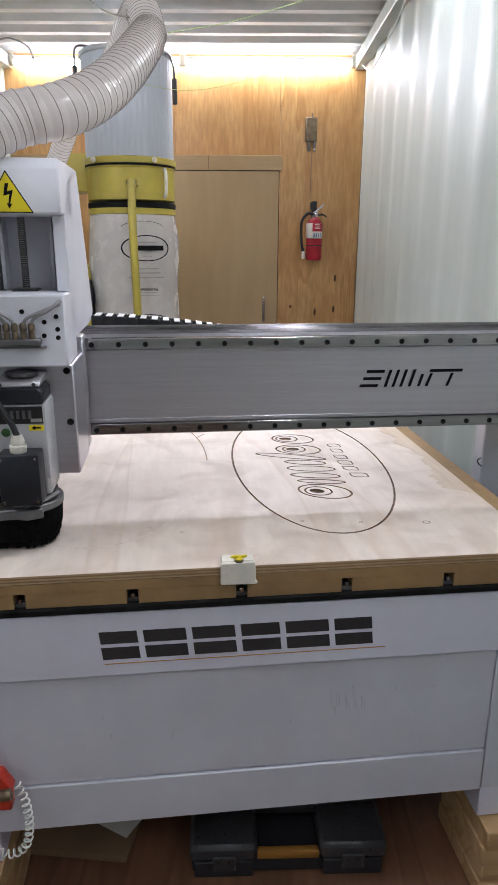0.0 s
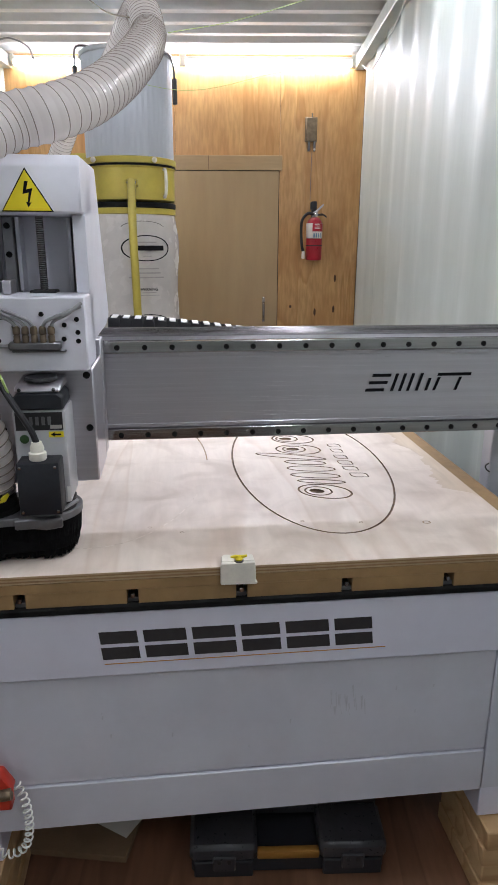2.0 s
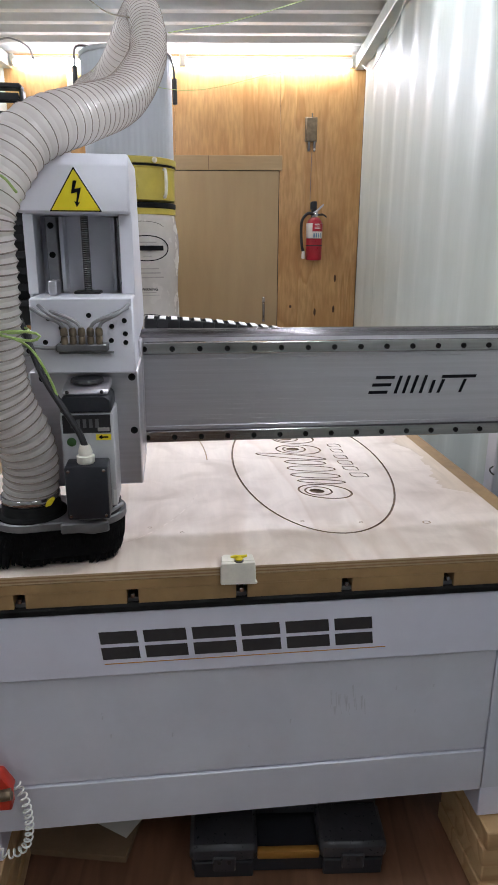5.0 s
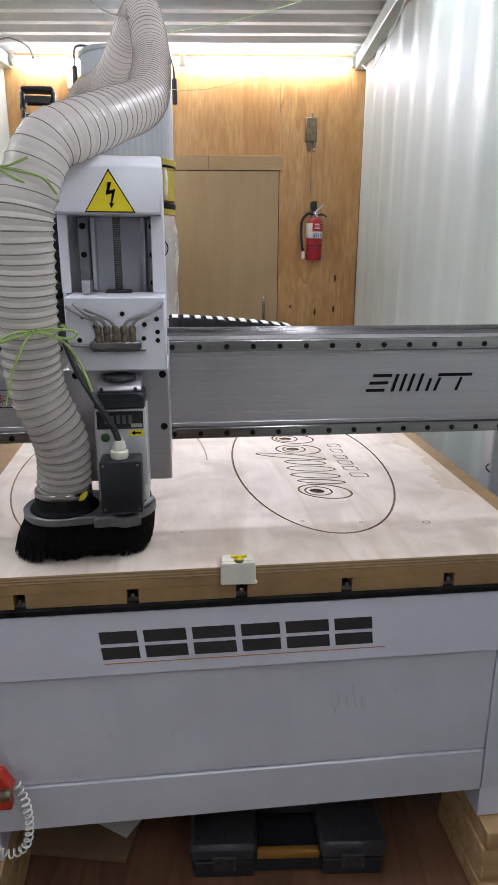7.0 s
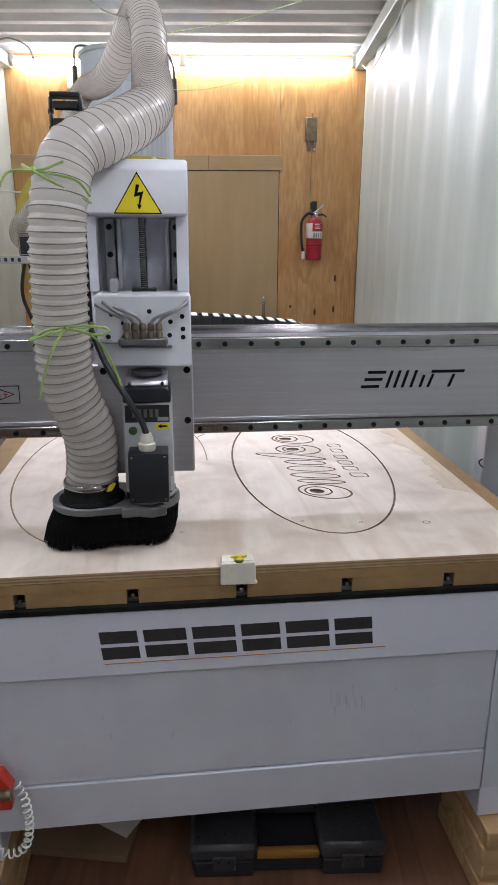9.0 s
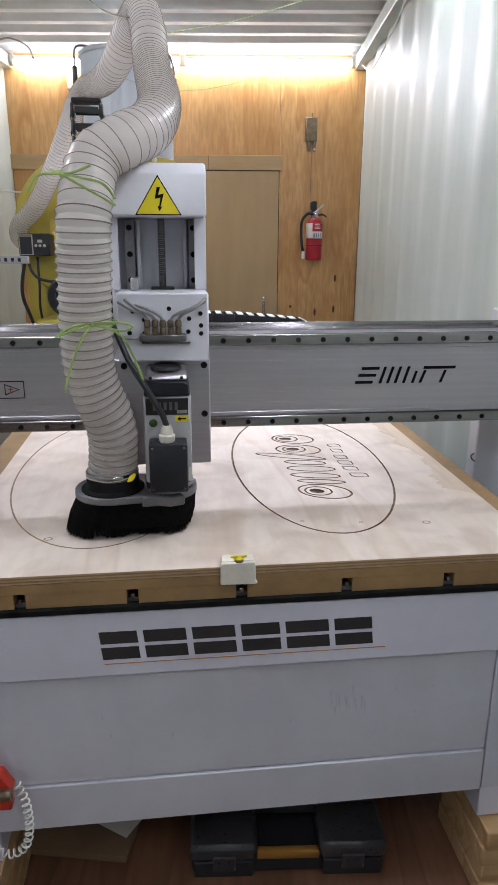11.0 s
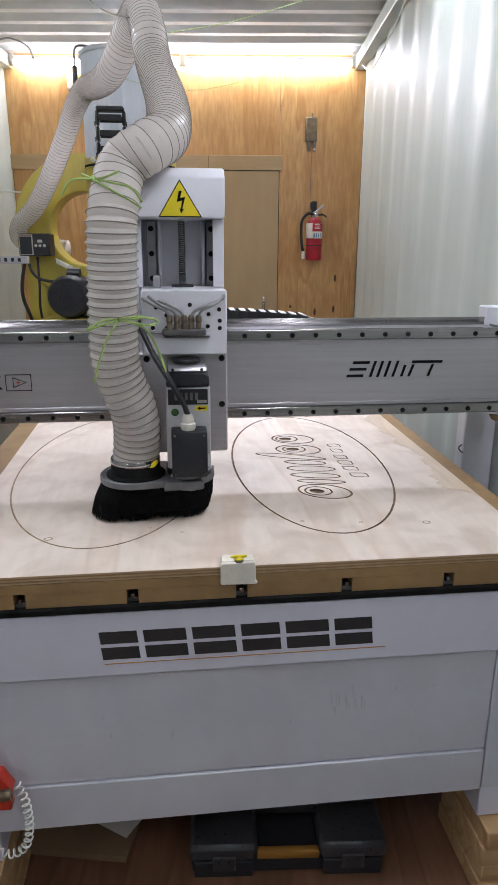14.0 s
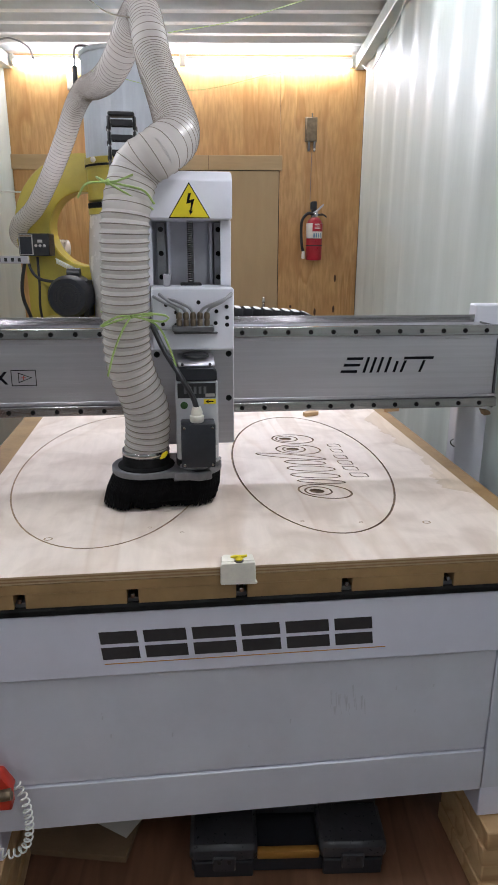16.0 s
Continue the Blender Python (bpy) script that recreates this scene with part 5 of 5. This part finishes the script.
# where the slack of the hose passes, second by second, from the carriage's tie up to the hanging point
SLACK_T = [0.0, 2.0, 4.0, 7.0, 9.0, 12.5, 16.0]
SLACK = [
    [-0.451, 1.338, 1.690, -0.376, 1.388, 1.716, -0.322, 1.497, 1.765, -0.289, 1.656, 1.845, -0.276, 1.897, 1.959],
    [-0.450, 1.313, 1.682, -0.380, 1.364, 1.710, -0.323, 1.472, 1.757, -0.286, 1.654, 1.842, -0.273, 1.895, 1.953],
    [-0.412, 1.214, 1.637, -0.370, 1.270, 1.680, -0.330, 1.397, 1.721, -0.295, 1.621, 1.796, -0.277, 1.912, 1.929],
    [-0.346, 1.200, 1.630, -0.307, 1.260, 1.665, -0.266, 1.390, 1.711, -0.232, 1.600, 1.780, -0.262, 1.955, 1.936],
    [-0.318, 1.250, 1.621, -0.273, 1.310, 1.662, -0.229, 1.430, 1.710, -0.221, 1.640, 1.783, -0.272, 1.997, 1.933],
    [-0.271, 1.380, 1.624, -0.223, 1.400, 1.662, -0.191, 1.500, 1.701, -0.205, 1.720, 1.798, -0.267, 2.020, 1.949],
    [-0.234, 1.450, 1.619, -0.182, 1.460, 1.659, -0.160, 1.560, 1.703, -0.193, 1.760, 1.794, -0.263, 2.040, 1.950],
]


def hose_line(t):
    u, v = between(list(range(17)), list(zip(RAIL_U, RAIL_V)), t)
    at = MW @ pose(u, v, 0)
    low = [at @ Vector(p) for p in ((-0.198, -0.266, 1.00), (-0.191, -0.270, 1.06), (-0.190, -0.278, 1.105), (-0.199, -0.287, 1.15), (-0.214, -0.295, 1.19), (-0.226, -0.305, 1.25), (-0.225, -0.315, 1.34), (-0.221, -0.318, 1.44), (-0.216, -0.315, 1.53))]
    g = between(SLACK_T, SLACK, t)
    if t < 4.5:
        low.append(at @ Vector((-0.21, -0.298, 1.60)))
    high = [Vector(g[3 * i:3 * i + 3]) for i in range(5)]
    if t < 4.5:
        high = high if (high[0] - low[-1]).length > 0.05 else high[1:]
    return low + high + [Vector((-0.287, 2.1, 2.038))]


def hose_poses(t):
    """Poses of the ribs: wide apart on the upright stretch, close together on the slack."""
    line = spline(hose_line(t), 400)
    cum = [0.0]
    for p, q in zip(line, line[1:]):
        cum.append(cum[-1] + (q - p).length)
    pts, j = [], 0
    for i in range(HOSE_N + 1):
        if i <= LOOSE_N:
            s = LOOSE * i / LOOSE_N
        else:
            s = LOOSE + (cum[-1] - LOOSE) * (i - LOOSE_N) / (HOSE_N - LOOSE_N)
        while j < len(cum) - 2 and cum[j + 1] < s:
            j += 1
        pts.append(line[j].lerp(line[j + 1], min(1, max(0, (s - cum[j]) / (cum[j + 1] - cum[j])))))
    return frames_along(pts)


def carriage_hose():
    h = empty("carriage_hose", pose(0, 0, 0))
    tagged(h, "translucent white ribbed hose looping from the dust shoe", "hose")
    me = rib_mesh("hose_rib", 0.0165, HOSE_R + 0.001, 0.0125, 0.44)
    obs = []
    close = rib_mesh("hose_rib", 0.0115, HOSE_R, 0.019, 0.17)
    for i in range(HOSE_N + 1):
        ob = new("hose_rib", me if i <= LOOSE_N else close)
        ob.parent = h
        obs.append(ob)
    return obs


HOSE_N, LOOSE_N, LOOSE = 78, 32, 0.54
standing_hose()
HOSE = carriage_hose()


def ribbon_tie(turn):
    """A green ribbon knotted round the hose: band, two loops and loose tails."""
    t = empty("ribbon_tie", MW)
    tagged(t, "lime green ribbon tied in a bow round the hose", "ribbon", group="ribbons")
    z, o = (1.335, (-0.222, -0.30)) if turn == 0 else (1.575, (-0.216, -0.30))
    r = HOSE_R + 0.005
    ring = [(o[0] + r * math.cos(radians(a)), o[1] + r * math.sin(radians(a)), z + (0.03 if turn else 0.004) * (-math.cos(radians(a)))) for a in range(0, 361, 20)]
    part("band", tube(ring, 0.0022, 60, 6), GREENTIE, t)
    k = (o[0] + 0.012, o[1] - r - 0.004, z) if turn == 0 else (o[0] - 0.03, o[1] - r + 0.012, z + 0.018)
    part("knot", lathe([(0.003, -0.006), (0.006, 0), (0.003, 0.006)], 8, Matrix.Translation(k)), GREENTIE, t)
    x, y, zz = k
    if turn == 0:
        tails = ([(x, y, zz), (x + 0.04, y - 0.012, zz + 0.004), (x + 0.075, y - 0.012, zz - 0.002), (x + 0.06, y - 0.012, zz - 0.012), (x, y, zz - 0.002)],
                 [(x, y, zz), (x - 0.03, y - 0.012, zz - 0.002), (x - 0.065, y - 0.008, zz - 0.022), (x - 0.03, y - 0.012, zz - 0.010), (x, y, zz - 0.002)],
                 [(x, y, zz), (x - 0.02, y - 0.012, zz - 0.03), (x - 0.04, y - 0.01, zz - 0.075), (x - 0.055, y - 0.008, zz - 0.125)],
                 [(x, y, zz), (x + 0.05, y + 0.0, zz - 0.02), (x + 0.075, y + 0.02, zz - 0.07), (x + 0.095, y + 0.03, zz - 0.135)])
    else:
        tails = ([(x, y, zz), (x - 0.04, y - 0.006, zz - 0.004), (x - 0.06, y, zz - 0.03)], [(x, y, zz), (x + 0.03, y - 0.01, zz - 0.006), (x + 0.07, y - 0.01, zz - 0.016), (x + 0.09, y, zz - 0.04)],
                 [(x, y, zz), (x + 0.02, y - 0.008, zz + 0.002), (x + 0.05, y - 0.006, zz + 0.014)])
    for p in tails:
        part("tail", tube(p, 0.0023, 20, 5), GREENTIE, t)
    return t


TIES = [ribbon_tie(0), ribbon_tie(1)]


# ---- the flat cable chain that rolls along behind the beam ----
CHAIN_N, LINK, LOOP_R = 34, 0.028, 0.085


def cable_chain():
    c = empty("cable_chain", MW)
    tagged(c, "black plastic cable chain with white crossbars on the gantry", "cable chain")
    bm = bmesh.new()
    for s in (-1, 1):
        add_box(bm, -0.015, 0.015, s * 0.028 - 0.003, s * 0.028 + 0.003, -0.014, 0.012, 0.003)
    add_box(bm, -0.012, 0.012, -0.025, 0.025, -0.012, -0.009, 0.001)
    body = mesh_of("chain_link", bm, BLACK, 40)
    cross = mesh_of("crossbar", box(-0.0075, 0.0075, -0.032, 0.032, 0.0105, 0.0128, 0.0006), PAPER, 40)
    links = []
    for i in range(CHAIN_N):
        ob = new("chain_link", body)
        ob.parent = c
        bar = new("crossbar", cross)
        bar.parent = ob
        links.append(ob)
    return c, links


CHAIN, LINKS = cable_chain()


def chain_pose(s, u):
    """A link s metres along the chain from the carriage: top run, half turn, lower run."""
    end = 0.287 + 0.55 * (u + 0.0325) - LOOP_R
    run = end - u
    drop = 0.26 * run * run
    z = 1.295
    if s < run:
        f = max(0.0, s) / run
        return pose(u + s, 0.155, z - drop * f ** 1.6, 0, math.degrees(1.6 * drop * f ** 0.6 / run), 0)
    a = (s - run) / LOOP_R
    if a < math.pi:
        return pose(end + LOOP_R * math.sin(a), 0.155, z - drop - LOOP_R + LOOP_R * math.cos(a), 0, math.degrees(a), 0)
    return pose(end - (s - run - math.pi * LOOP_R), 0.155, z - drop - 2 * LOOP_R, 0, 180, 0)


def uncut_wood():
    """The wood still standing on the line of the cut, in short slivers that the cutter lifts into its dust shoe."""
    w = empty("uncut_wood", MW)
    tagged(w, "pale slivers of plywood that the router takes away", "wood slivers")
    slivers = []
    step = 2.0
    for i in range(45):
        a0 = 242.0 + step * i
        pts = [oval_cut(a0 + step * k / 3) for k in range(4)]
        mid = oval_cut(a0 + step / 2)
        P = [Vector((p[0] - mid[0], p[1] - mid[1])) for p in pts]
        bm = bmesh.new()
        cols = []
        for k in range(4):
            d = (P[min(k + 1, 3)] - P[max(k - 1, 0)]).normalized()
            n = Vector((-d.y, d.x)) * 0.00195
            cols.append([bm.verts.new((q.x, q.y, z)) for q, z in ((P[k] + n, -0.0018), (P[k] - n, -0.0018), (P[k] - n, 0.0001), (P[k] + n, 0.0001))])
        for p, q in zip(cols, cols[1:]):
            for k in range(4):
                bm.faces.new((p[k], p[(k + 1) % 4], q[(k + 1) % 4], q[k]))
        bm.faces.new(cols[0][::-1])
        bm.faces.new(cols[-1])
        bmesh.ops.recalc_face_normals(bm, faces=bm.faces)
        slivers.append((part("sliver", bm, PLYTOP, w, smooth=None), a0 + step / 2, mid))
    return slivers


SLIVERS = uncut_wood()


def cutter_at(t):
    u, v = between(list(range(17)), list(zip(RAIL_U, RAIL_V)), t)
    return u + BIT[0], v + BIT[1]


def cut_angle(t):
    x, y = cutter_at(t)
    cx, cy, a, b, turn = OVAL
    dx, dy = x - cx, y - cy
    return 360 + math.degrees(math.atan2((dy * math.cos(turn) - dx * math.sin(turn)) / b, (dx * math.cos(turn) + dy * math.sin(turn)) / a))


def motions():
    secs = list(range(17))
    for ob, angle, mid in SLIVERS:
        rest = pose(mid[0], mid[1], TOP)
        met = [t for t in [0.25 * k for k in range(1, 65)] if cut_angle(t) >= angle]
        rows = [(0.0, rest)]
        if met:
            rows += [(met[0] - 0.25, rest)] if met[0] > 0.25 else []
            rows += [(t, pose(*cutter_at(t), 0.935)) for t in met if t == met[0] or t == int(t)]
        else:
            rows.append((16.0, rest))
        walk(ob, rows)
    walk(GANTRY, [(t, MW @ pose(0, v, 0)) for t, v in zip(secs, RAIL_V)])
    walk(CHAIN, [(t, MW @ pose(0, v, 0)) for t, v in zip(secs, RAIL_V)])
    for ob in [CARRIAGE] + TIES:
        walk(ob, [(t, MW @ pose(u, v, 0)) for t, u, v in zip(secs, RAIL_U, RAIL_V)])
    lines = [hose_poses(t) for t in secs]
    for i, ob in enumerate(HOSE):
        walk(ob, [(t, lines[t][i]) for t in secs])
    for i, ob in enumerate(LINKS):
        walk(ob, [(t, chain_pose(LINK * (i + 1.1), RAIL_U[t])) for t in secs])


motions()
